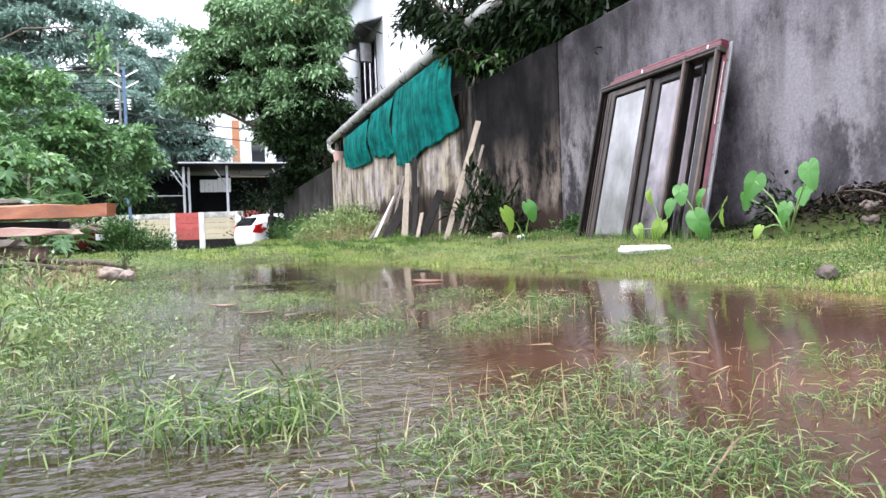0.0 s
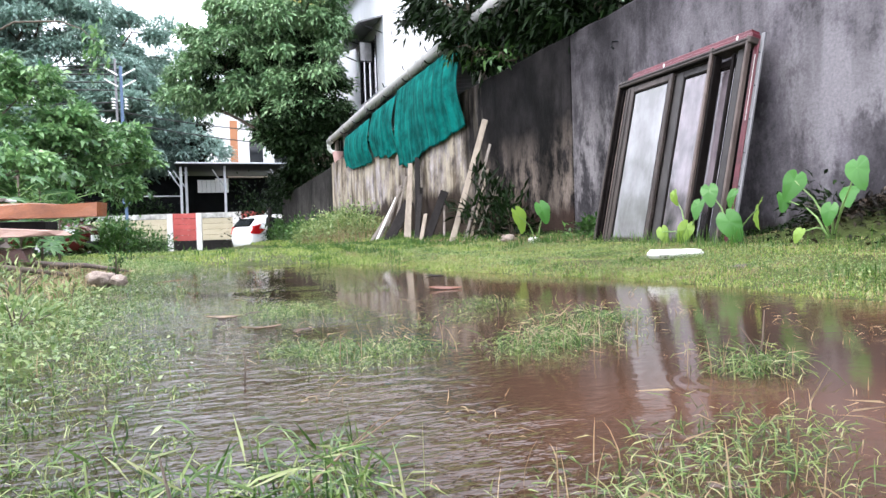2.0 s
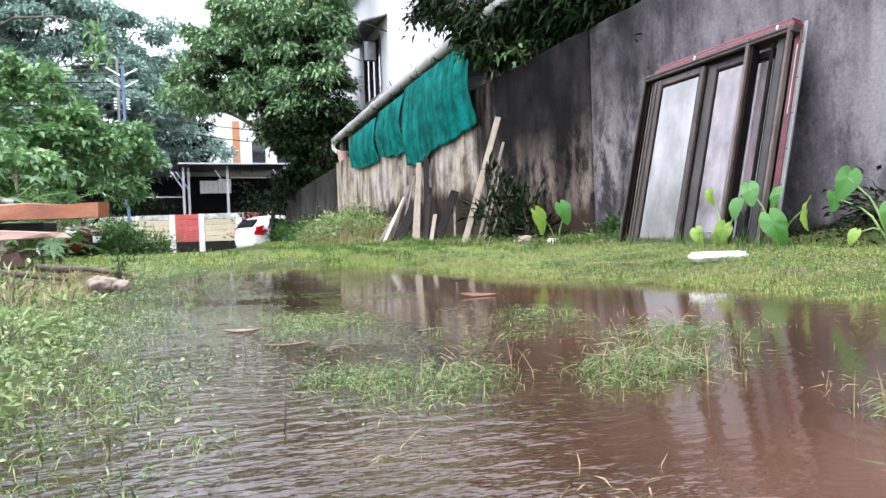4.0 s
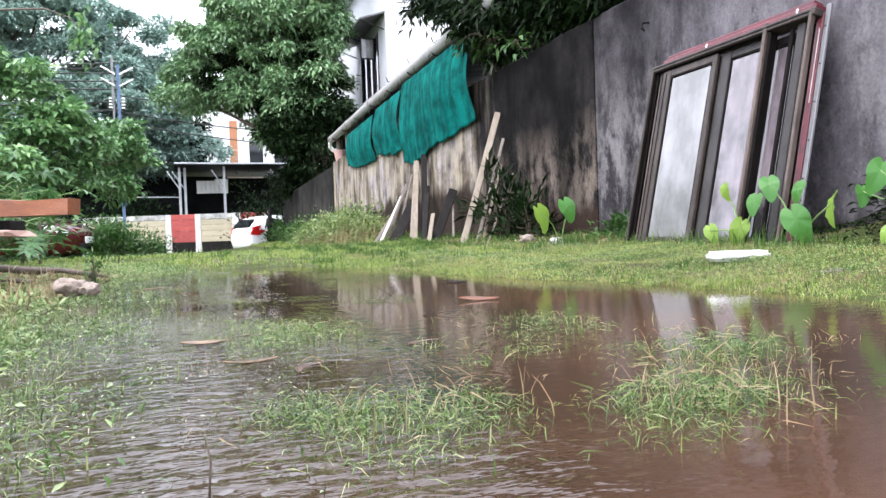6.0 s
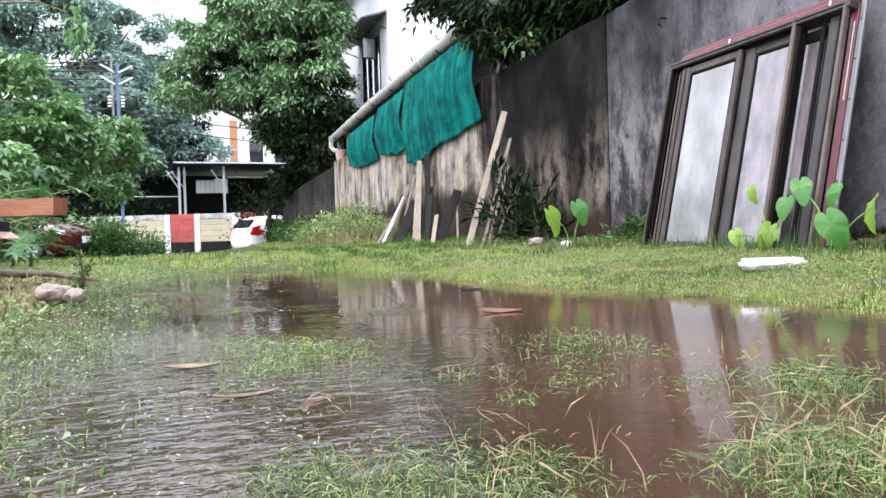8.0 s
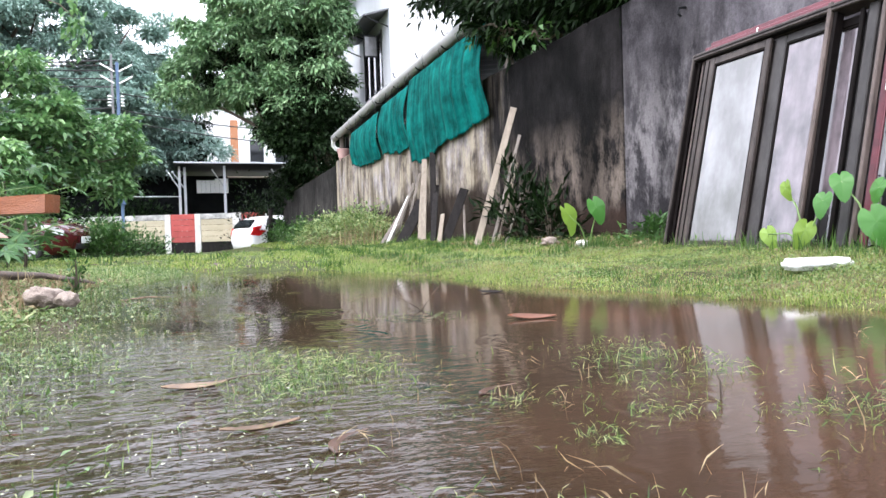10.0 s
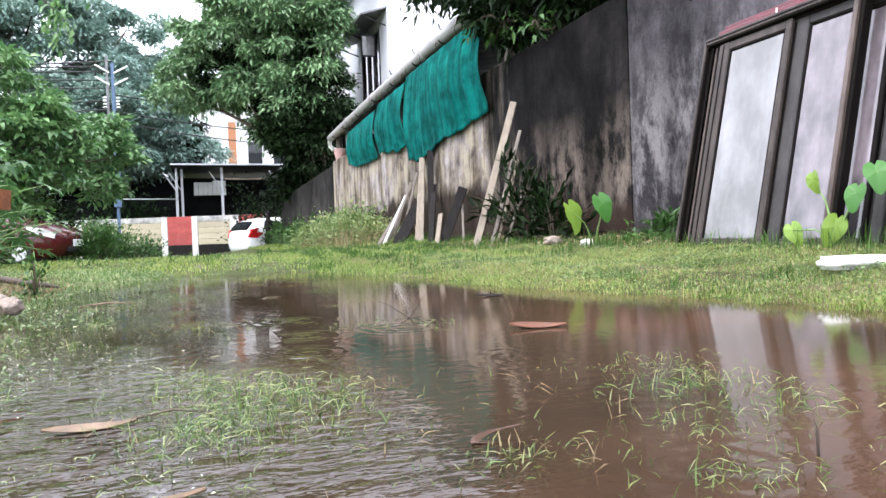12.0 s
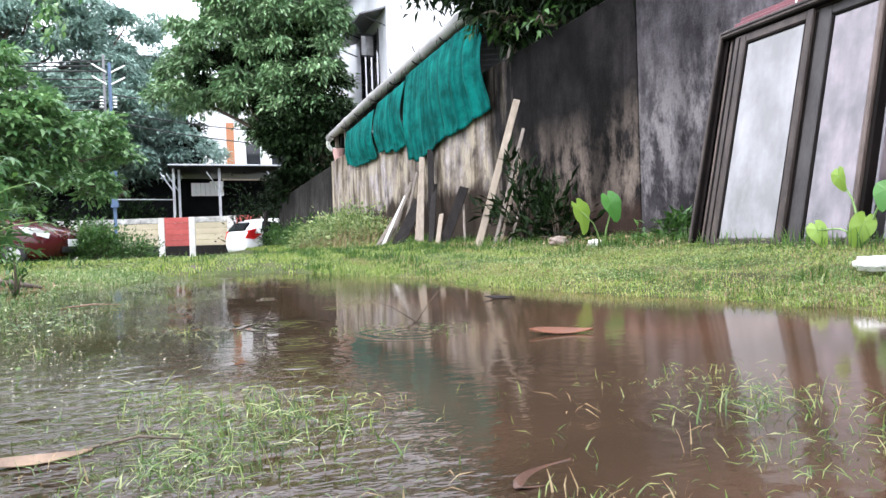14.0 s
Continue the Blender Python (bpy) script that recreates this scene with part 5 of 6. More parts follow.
def build_house():
    """White house with its awning and window over the shed roof; the flank is greyed for shade."""
    house = thing("white_house", "two-storey white house, its side wall coloured pale grey for shade", "house")
    part("front_wall", Geo().box((7.75, 27.3, -0.2), (16.0, 27.5, 11.5)), "white_wall", house)
    flank = Geo()
    x0, x1 = 7.6, 7.75
    for lo, hi in (((x0, 27.3, -0.2), (x1, 28.5, 11.5)), ((x0, 28.5, -0.2), (x1, 31.6, 6.4)), ((x0, 28.5, 8.8), (x1, 31.6, 11.5)), ((x0, 31.6, -0.2), (x1, 38.0, 11.5))):
        flank.box(lo, hi)
    # shade on this side is put into the grey
    part("side_wall", flank, "grey_wall", house)
    part("back_wall", Geo().box((7.75, 37.8, -0.2), (16.0, 38.0, 11.5)), "grey_wall", house)
    part("roof", Geo().box((6.9, 26.9, 11.5), (16.4, 38.4, 11.7), None, 0.02), "grey_wall", house)
    part("floor", Geo().box((7.75, 27.5, 5.2), (16.0, 37.8, 5.4)), "grey_wall", house)
    win = part("window", Geo().box((x0 - 0.03, 28.5, 6.4), (x0 + 0.05, 28.6, 8.8), None, 0.01), "dark_metal", house)
    for yy in (29.5, 30.5, 31.5):
        part("mullion", Geo().box((x0 - 0.03, yy - 0.05, 6.4), (x0 + 0.05, yy + 0.05, 8.8), None, 0.01), "dark_metal", win)
    part("glass", Geo().box((x0 + 0.06, 28.55, 6.4), (x0 + 0.08, 31.6, 8.8)), "clear_pane", win)
    leaf = part("shutter", Geo().box((6.95, 29.0, 7.75), (x0 - 0.05, 29.05, 7.81), None, 0.005), "dark_metal", house, "open window leaf")
    for lo, hi in (((6.95, 29.0, 8.6), (7.55, 29.05, 8.66)), ((6.95, 29.0, 7.81), (7.0, 29.05, 8.6)), ((7.5, 29.0, 7.81), (7.55, 29.05, 8.6))):
        part("stile", Geo().box(lo, hi, None, 0.005), "dark_metal", leaf)
    part("glass", Geo().box((7.0, 29.02, 7.81), (7.5, 29.03, 8.6)), "pane", leaf)
    vs = [(7.6, 27.35, 9.3), (7.6, 32.4, 9.3), (6.55, 32.4, 8.95), (6.55, 27.35, 8.95)]
    vs += [(a, b, c - 0.06) for a, b, c in vs]
    awn = part("awning", Geo().add(vs, [(0, 1, 2, 3), (7, 6, 5, 4), (0, 3, 7, 4), (3, 2, 6, 7), (2, 1, 5, 6), (1, 0, 4, 5)]), "sheet_roof", house, "grey sheet awning over a window")
    for yy in (27.5, 29.9, 32.2):
        part("bracket", rod((7.6, yy, 8.6), (6.65, yy, 8.92), 0.025, 6), "dark_metal", awn)
    vs = [(7.6, 29.0, 4.75), (7.6, 37, 4.75), (6.4, 37, 4.4), (6.4, 29.0, 4.4)]
    vs += [(a, b, c - 0.06) for a, b, c in vs]
    part("lower_awning", Geo().add(vs, [(0, 1, 2, 3), (7, 6, 5, 4), (0, 3, 7, 4), (3, 2, 6, 7), (2, 1, 5, 6), (1, 0, 4, 5)]), "sheet_roof", house)
    far = thing("far_house", "white house with an orange stripe across the lane", "house")
    part("wall", Geo().box((1.5, 64.5, 0), (11.0, 72, 12.2)), "white_wall", far)
    part("stripe", Geo().box((3.35, 64.42, 0), (4.0, 64.5, 11.0)), "orange_paint", far)
    part("balcony", Geo().box((0.7, 64.0, 9.0), (2.0, 66.0, 11.0), None, 0.05), "white_wall", far)
    part("roof", Geo().box((1.2, 64.2, 12.2), (11.3, 72.3, 12.5), None, 0.03), "grey_wall", far)
    for u in (5.0, 7.2, 9.2):
        part("window", Geo().box((u, 64.44, 7.2), (u + 1.2, 64.52, 9.2), None, 0.02), "car_glass", far)
    tall = thing("far_house", "yellow house top rising over the trees", "house")
    part("wall", Geo().box((6.4, 80, 0), (18.0, 90, 26.6)), "white_wall", tall)
    part("parapet", Geo().box((6.2, 79.8, 26.6), (18.2, 90.2, 29), None, 0.05), "yellow_paint", tall)


def far_woods():
    """A belt of trees closing the view across the lane."""
    rng = np.random.default_rng(55)
    n = 26000
    x = rng.uniform(-60, 60, n)
    y = rng.uniform(82, 90, n) - 10 * (x < -8)
    top = 9 + 3 * np.sin(x * 0.31) + 2 * np.sin(x * 0.83 + 1)
    z = top * rng.uniform(0, 1, n) ** 0.7
    way = unit(rng.normal(0, 1, (n, 3)) + np.array([0, -0.5, -0.2]))
    v, t = leaf_arrays(rng, np.stack([x, y, z], 1), way, 1.5 * rng.uniform(0.7, 1.3, n), 0.9 * rng.uniform(0.7, 1.3, n))
    me = fast_mesh("far_woods", v, t)
    me.materials.append(M["bush_leaf"])
    tagged(new("far_woods", me), "distant belt of dense green trees", "woods", kind="stuff")


far_woods()
build_fence()
build_carport()
build_pole()
build_house()


# ---- parked cars ----
def build_car(m, paint, label, plate=True):
    car = thing("car", label, "car", "parked cars")
    # stations along the car: x, sill, belt, roof, half width at belt, half width at roof
    st = ((0.0, 0.38, 0.62, 0.63, 0.55, 0.5), (0.1, 0.24, 0.72, 0.73, 0.72, 0.6), (0.35, 0.2, 0.82, 0.84, 0.8, 0.66), (0.9, 0.2, 0.93, 0.97, 0.83, 0.68), (1.15, 0.2, 0.96, 1.03, 0.83, 0.66),
          (1.75, 0.2, 0.98, 1.42, 0.84, 0.6), (2.3, 0.2, 0.99, 1.5, 0.84, 0.6), (3.0, 0.2, 1.0, 1.47, 0.83, 0.6), (3.35, 0.22, 1.0, 1.36, 0.81, 0.57), (3.62, 0.26, 0.98, 1.08, 0.76, 0.55), (3.72, 0.4, 0.8, 0.84, 0.66, 0.5))
    vs, fs = [], []
    for x, lo, belt, top, hw, hr in st:
        half = [(hw * 0.88, lo), (hw, lo + 0.14), (hw * 1.01, (lo + belt) / 2), (hw, belt - 0.05), (hw * 0.96, belt), (hr, top - 0.04), (hr * 0.8, top)]
        ring = [(x, -a, b) for a, b in half] + [(x, a, b) for a, b in reversed(half)]
        vs += ring
    n = 14
    for i in range(len(st) - 1):
        for j in range(n):
            a, b = i * n + j, i * n + (j + 1) % n
            fs.append((a, a + n, b + n, b))
    fs += [tuple(range(n)), tuple((len(st) - 1) * n + j for j in range(n - 1, -1, -1))]
    g = Geo().add([m @ Vector(q) for q in vs], fs)
    body = part("body", g, paint, car, smooth=True)
    for side in (-1, 1):
        for x0, x1 in ((1.35, 2.25), (2.32, 3.1)):
            q = [(x0 + (0.3 if x0 < 2 else 0.0), 1.05), (x1, 1.05), (x1 - (0.0 if x0 < 2 else 0.15), 1.38), (x0 + (0.55 if x0 < 2 else 0.0), 1.38)]
            if x0 < 2:
                q[0] = (1.5, 1.05)
            pts = [(a, side * ((0.815 - (b - 1.0) * 0.52) + 0.012), b) for a, b in q] + [(a, side * ((0.815 - (b - 1.0) * 0.52) - 0.01), b) for a, b in q]
            part("side_window", Geo().add([m @ Vector(k) for k in pts], [(0, 1, 2, 3), (7, 6, 5, 4), (0, 3, 7, 4), (3, 2, 6, 7), (2, 1, 5, 6), (1, 0, 4, 5)]), "car_glass", body)
        for x in (0.72, 3.05):
            c, e = m @ Vector((x, side * 0.68, 0.29)), m @ Vector((x, side * 0.85, 0.29))
            w = part("wheel", Geo().tube([c, c.lerp(e, 0.15), c.lerp(e, 0.9), e], [0.26, 0.29, 0.29, 0.26], 20), "tyre", car, "black tyre", True)
            part("rim", Geo().tube([c.lerp(e, 0.9), c.lerp(e, 1.06)], [0.2, 0.17], 16), "rim", w)
        h = [(0.12, 0.58), (0.5, 0.7), (0.62, 0.82), (0.3, 0.78), (0.1, 0.68)]
        lens = [m @ Vector((a, side * (0.72 if a < 0.2 else 0.8) + side * 0.03, b)) for a, b in h] + [m @ Vector((a + 0.02, side * 0.5, b)) for a, b in h]
        part("headlamp", Geo().add(lens, [(0, 1, 2, 3, 4), (9, 8, 7, 6, 5)] + [(i, (i + 1) % 5, 5 + (i + 1) % 5, 5 + i) for i in range(5)]), "lamp_glass", car, "clear headlamp")
        h = [(3.7, 0.78), (3.4, 0.74), (3.12, 0.92), (3.4, 0.95), (3.3, 1.12), (3.58, 1.06)]
        lens = [m @ Vector((a, side * (0.82 if a < 3.6 else 0.74) + side * 0.02, b)) for a, b in h] + [m @ Vector((a, side * 0.5, b)) for a, b in h]
        part("tail_lamp", Geo().add(lens, [(0, 1, 2, 3, 4, 5), (11, 10, 9, 8, 7, 6)] + [(i, (i + 1) % 6, 6 + (i + 1) % 6, 6 + i) for i in range(6)]), "tail_lamp", car, "red tail lamp")
    w = [(1.18, -0.62, 1.04), (1.18, 0.62, 1.04), (1.72, 0.54, 1.4), (1.72, -0.54, 1.4)]
    part("windscreen", Geo().add([m @ Vector((a - 0.03, b, c + 0.03)) for a, b, c in w] + [m @ Vector((a, b, c - 0.02)) for a, b, c in w], [(0, 1, 2, 3), (7, 6, 5, 4), (0, 3, 7, 4), (3, 2, 6, 7), (2, 1, 5, 6), (1, 0, 4, 5)]), "car_glass", car)
    w = [(3.4, -0.54, 1.32), (3.4, 0.54, 1.32), (3.64, 0.56, 1.06), (3.64, -0.56, 1.06)]
    part("rear_window", Geo().add([m @ Vector((a + 0.03, b, c + 0.03)) for a, b, c in w] + [m @ Vector((a, b, c - 0.02)) for a, b, c in w], [(0, 1, 2, 3), (7, 6, 5, 4), (0, 3, 7, 4), (3, 2, 6, 7), (2, 1, 5, 6), (1, 0, 4, 5)]), "car_glass", car)
    part("grille", Geo().box((-0.02, -0.45, 0.3), (0.08, 0.45, 0.42), m, 0.02), "dark_metal", car)
    part("number_plate", Geo().box((-0.035, -0.25, 0.42), (-0.022, 0.25, 0.56), m, 0.004), "plate_white", car)
    for s in (-1, 1):
        part("mirror", Geo().box((1.35, s * 0.86 - 0.09, 0.98), (1.45, s * 0.86 + 0.09, 1.1), m, 0.03), paint, car)


single("wooden_post", Geo().tube([(3.52, 34.6, -0.6), (3.5, 34.6, 0.6), (3.53, 34.6, 1.75)], [0.13, 0.12, 0.1], 8), "black_wood", "dark wooden post at the end of the wall", "post", smooth=True)
bush("hedge_bush", "dark bush at the end of the wall", "bush", (3.75, 34.4), (0.45, 0.6, 1.0), 700, 0.15, "shade_dark_leaf", 47, "bushes along the low wall")
CAR = Matrix.Scale(4 / 3, 4)
build_car(pose(-2.78, 22.6, -0.2, 0, 0, 167) @ CAR, "red_car", "dark red hatchback parked on the turf")
build_car(pose(6.65, 37.8, -0.5, 0, 0, 205) @ CAR, "white_car", "white hatchback parked in the lane")


# ---- timber stack and loose pieces at the turf edge ----
single("timber_beam", slab((-3.8, 6.9, 0.46), (-0.95, 5.85, 0.43), 0.16, 0.06), "black_wood", "dark wet board below a sawn beam", "beam", "stacked timber")
single("timber_beam", slab((-3.5, 6.3, 0.2), (-1.2, 5.7, 0.18), 0.2, 0.12), "black_wood", "rotten dark beam at the foot of a stack", "beam", "stacked timber")
single("cross_bearer", slab((-1.9, 5.5, 0.09), (-1.5, 6.6, 0.09), 0.12, 0.14), "grey_wood", "grey bearer under a timber stack", "beam", "stacked timber")
single("cross_bearer", slab((-1.62, 5.6, 0.3), (-1.5, 6.4, 0.3), 0.1, 0.2), "black_wood", "dark bearer inside a timber stack", "beam", "stacked timber")
single("roof_sheet", slab((-2.4, 6.5, 0.75), (-1.35, 6.2, 0.64), 0.5, 0.015), "plate_white", "crumpled white sheet on a timber stack", "sheet")
single("branch", Geo().tube([(-1.9, 6.7, 0.19), (-1.55, 6.66, 0.15), (-1.3, 6.52, 0.16), (-1.0, 6.5, 0.12), (-0.82, 6.4, 0.12), (-0.62, 6.38, 0.08), (-0.5, 6.3, 0.06)], [0.034, 0.036, 0.026, 0.03, 0.02, 0.018, 0.006], 7), "rubble", "brown fallen branch lying in wet grass", "branch", smooth=True)
single("branch", Geo().tube([(-1.6, 5.3, 0.2), (-1.1, 5.2, 0.16), (-0.75, 5.15, 0.1)], [0.025, 0.02, 0.012], 7), "bark", "thin crooked branch beside a timber stack", "branch", smooth=True)


def rough_board(name, p, q, wide, thick, mat, label, seed, ragged=0.25, category="board"):
    """A split, weathered board: uneven along its length, torn at the near end."""
    rng = random.Random(seed)
    p, q = Vector(p), Vector(q)
    d = (q - p).normalized()
    side = d.cross(Vector((0, 0, 1))).normalized()
    up = side.cross(d)
    n, vs, fs = 14, [], []
    for i in range(n + 1):
        k = i / n
        c = p.lerp(q, k) + up * rng.uniform(-0.1, 0.1) * thick
        torn = 1 - ragged * max(0, (k - 0.88) / 0.12)
        for a, b in ((-0.5, -0.5), (0.0, -0.55), (0.5, -0.5), (0.5, 0.42), (0.1, 0.5), (-0.5, 0.45)):
            vs.append(c + side * wide * (a + rng.uniform(-0.04, 0.04)) * torn + up * thick * (b + rng.uniform(-0.07, 0.07)) * torn + d * (rng.uniform(-1, 1) * ragged * wide if i == n else 0))
    for i in range(n):
        fs += [(i * 6 + j, i * 6 + (j + 1) % 6, i * 6 + 6 + (j + 1) % 6, i * 6 + 6 + j) for j in range(6)]
    fs += [tuple(range(5, -1, -1)), tuple(n * 6 + j for j in range(6))]
    single(name, Geo().add(vs, fs), mat, label, category, "stacked timber")


rough_board("timber_beam", (-3.6, 6.6, 0.575), (-0.58, 5.5, 0.52), 0.15, 0.105, "new_wood", "long orange sawn beam on a timber stack", 1, 0.04, "beam")
rough_board("board", (-3.4, 6.3, 0.44), (-0.82, 5.3, 0.37), 0.17, 0.06, "pink_wood", "torn pinkish split board on a timber stack", 2, 0.5)
rough_board("board", (-3.3, 6.1, 0.35), (-1.15, 5.32, 0.3), 0.14, 0.07, "grey_wood", "grey split board on a timber stack", 3, 0.4)
rough_board("timber_beam", (-3.2, 5.95, 0.26), (-1.0, 5.42, 0.22), 0.16, 0.11, "red_wood", "dark red wet beam low in a timber stack", 4, 0.15, "beam")
rough_board("board", (-3.0, 6.5, 0.68), (-1.25, 6.0, 0.62), 0.12, 0.04, "grey_wood", "grey loose board on top of a timber stack", 5, 0.4)


def rock(name, at, size, mat, label, seed, category="stone"):
    rng = random.Random(seed)
    bm = bmesh.new()
    bmesh.ops.create_icosphere(bm, subdivisions=3, radius=1.0)
    off = Vector((rng.uniform(0, 9), rng.uniform(0, 9), rng.uniform(0, 9)))
    for q in bm.verts:
        k = 1 + 0.5 * noise.noise(q.co * 1.6 + off) + 0.25 * noise.noise(q.co * 4 + off) + 0.14 * noise.noise(q.co * 9 + off)
        q.co = Vector((q.co.x * size[0] * k, q.co.y * size[1] * k, q.co.z * size[2] * k)) + Vector(at)
    bm.verts.index_update()
    g = Geo().add([q.co for q in bm.verts], [[q.index for q in f.verts] for f in bm.faces])
    bm.free()
    single(name, g, mat, label, category, "loose stones", smooth=True)


rock("stone", (-0.55, 5.0, 0.07), (0.085, 0.07, 0.05), "stone", "pale pinkish stone in the wet grass", 1)
rock("stone", (-0.44, 4.93, 0.06), (0.045, 0.05, 0.035), "stone", "small pale stone in the wet grass", 2)
rock("stone", (2.47, 2.1, 0.05), (0.05, 0.04, 0.03), "rubble", "small dark stone on the grass bank", 3)
rock("stone", (2.72, 3.15, 0.05), (0.08, 0.06, 0.02), "rubble", "flat dark stone at the grass edge", 4)
rock("stone", (3.5, 6.95, 0.17), (0.07, 0.05, 0.04), "white_post", "white lump of plaster at the wall foot", 5)
rock("stone", (3.4, 7.4, 0.2), (0.09, 0.08, 0.04), "stone", "pale stone at the wall foot", 6)
rock("stone", (0.3, 8.5, 0.04), (0.08, 0.06, 0.04), "rubble", "dark wet stone at the water edge", 7)
rock("stone", (0.6, 8.4, 0.03), (0.05, 0.05, 0.03), "rubble", "dark pebble at the water edge", 8)
for i, (x, y, s) in enumerate(((3.9, 3.0, 0.06), (3.95, 2.72, 0.075), (3.8, 2.55, 0.05), (3.98, 2.3, 0.08), (3.86, 2.1, 0.06), (3.75, 2.9, 0.045), (3.98, 1.8, 0.08), (3.84, 1.65, 0.06), (4.0, 2.5, 0.07), (3.72, 2.3, 0.04), (3.78, 1.9, 0.05), (3.95, 1.4, 0.08))):
    rock("rubble", on_land(x, y, 0.02), (s, s * 1.2, s * 0.6), "stone" if i == 1 else "rubble", "broken rubble heaped against the wall", 20 + i, "rubble")


def build_heap():
    """A heap of black leaf mould and chips against the wall, with dead roots and sticks through it."""
    rng = np.random.default_rng(66)
    n = 5200
    x, y = 4.16 - np.abs(rng.normal(0, 0.22, n)), rng.uniform(0.8, 3.75, n)
    z = land(x, y) + rng.uniform(0, 0.05, n) + 0.1 * np.clip((x - 3.7) / 0.45, 0, 1) * np.clip((3.7 - y) / 0.5, 0, 1) * rng.uniform(0, 1, n)
    way = unit(rng.normal(0, 1, (n, 3)) * np.array([1, 1, 0.5]))
    v, t = leaf_arrays(rng, np.stack([x, y, z], 1), way, rng.uniform(0.02, 0.07, n), rng.uniform(0.01, 0.03, n), 0.2, 0.2)
    me = fast_mesh("leaf_mould", v, t)
    me.materials.append(M["mould"])
    tagged(new("leaf_mould", me), "black rotting leaf mould heaped against the wall", "litter", kind="stuff")
    for k in range(16):
        y0 = 1.0 + 0.17 * k
        x0 = 3.72 + 0.36 * rng.uniform()
        p = Vector(on_land(x0, y0, 0.04))
        q = p + Vector((rng.uniform(-0.1, 0.2), rng.uniform(-0.35, 0.35), rng.uniform(0.02, 0.13)))
        q.x = min(q.x, 4.15)
        single("dead_stick", Geo().tube([p, p.lerp(q, 0.5) + Vector((0, 0.02, 0.03)), q], [0.008, 0.006, 0.003], 5), "bark" if k % 3 else "rubble", "thin dead root sticking out of the mould heap", "stick", "sticks in the mould heap", smooth=True)


build_heap()


# ---- grass ----
def lawn(name, label, x0, x1, y0, y1, per_m2, tall, wide, mat, seed, keep, lean=0.7):
    rng = np.random.default_rng(seed)
    n = int((x1 - x0) * (y1 - y0) * per_m2)
    x, y = rng.uniform(x0, x1, n), rng.uniform(y0, y1, n)
    z = land(x, y)
    patch = 0.5 + 0.3 * np.sin(2.1 * x + 1.7 * y + seed) * np.sin(1.3 * y - 2.9 * x) + 0.25 * np.sin(9.1 * x + 4.7 * y) * np.sin(7.3 * y - 6.9 * x + seed)
    patch = np.clip(patch, 0.15, 1.0)
    ok = keep(x, y, z) & (rng.uniform(0, 1, n) < 0.12 + 0.88 * patch)
    x, y, z, patch = x[ok], y[ok], z[ok], patch[ok]
    n = len(x)
    h = tall * rng.uniform(0.4, 1.25, n) * (0.3 + 1.1 * patch)
    v, t = blade_arrays(rng, np.stack([x, y, z - 0.005], 1), h, wide * rng.uniform(0.7, 1.3, n), lean)
    me = fast_mesh(name, v, t)
    me.materials.append(M[mat])
    tagged(new(name, me), label, "grass", kind="stuff")


def bank(x, y, z):
    return (z > 0.002) & ~((x > 3.6) & (y < 4.4))


lawn("bank_lawn", "short bright green grass on the bank", 1.6, 4.15, 1.0, 6.5, 15000, 0.025, 0.0034, "grass", 101, bank, 1.9)
lawn("bank_lawn", "short bright green grass along the wall", 1.2, 4.15, 6.5, 13.0, 5200, 0.033, 0.006, "grass", 102, bank, 1.8)
lawn("far_lawn", "sunlit turf towards the lane", -5.0, 4.1, 8.0, 20.0, 1300, 0.036, 0.01, "grass", 103, bank, 0.8)
lawn("far_lawn", "distant turf before the lane", -6.0, 4.1, 20.0, 38.0, 200, 0.08, 0.04, "grass", 104, bank, 0.8)
lawn("left_lawn", "lush wet grass beside the puddle", -2.6, 0.0, 0.6, 8.2, 9000, 0.046, 0.0036, "bank_grass", 105, lambda x, y, z: (z > -0.012) & (x < edge_left(y) + 0.2), 1.5)
lawn("wall_fringe", "taller grass at the wall foot", 3.3, 4.15, 1.5, 15.0, 900, 0.11, 0.0055, "dark_grass", 106, bank, 0.6)
lawn("dry_fringe", "dry straw in the bank grass", 1.6, 4.1, 1.0, 9.0, 4600, 0.032, 0.003, "straw", 107, bank, 2.2)
lawn("dry_fringe", "straw and dead stalks beside the timber", -2.4, -0.4, 3.6, 6.6, 500, 0.12, 0.005, "straw", 108, bank, 1.3)


lawn("edge_fringe", "ragged grass hanging over the water edge", 1.3, 2.9, 0.8, 8.6, 4200, 0.036, 0.0035, "grass", 109, lambda x, y, z: (z > -0.02) & (z < 0.03), 1.6)
lawn("weed_straw", "dry stalks standing in the weed heap", 2.9, 4.1, 13.5, 22.0, 160, 0.42, 0.008, "straw", 110, bank, 0.6)
lawn("left_straw", "pale wet straw in the bank grass", -2.2, 0.05, 1.0, 7.5, 500, 0.07, 0.003, "straw", 111, lambda x, y, z: (z > -0.015) & (x < edge_left(y) + 0.2), 1.4)


def tufted(x, y, z):
    """Bank ground where taller tufts stand."""
    return bank(x, y, z) & (np.sin(5.1 * x + 3.3 * y) * np.sin(4.3 * y - 6.1 * x + 1) + 0.6 * np.sin(13.7 * x - 9.1 * y) * np.sin(11.3 * y + 8.9 * x) > 0.35)


lawn("bank_tufts", "deep green tufts in the bank grass", 1.6, 4.15, 1.0, 6.5, 2600, 0.05, 0.004, "dark_grass", 112, tufted, 1.3)
lawn("bank_tufts", "deep green tufts in the grass by the wall", 1.2, 4.15, 6.5, 14.0, 1800, 0.08, 0.008, "dark_grass", 113, tufted, 1.1)
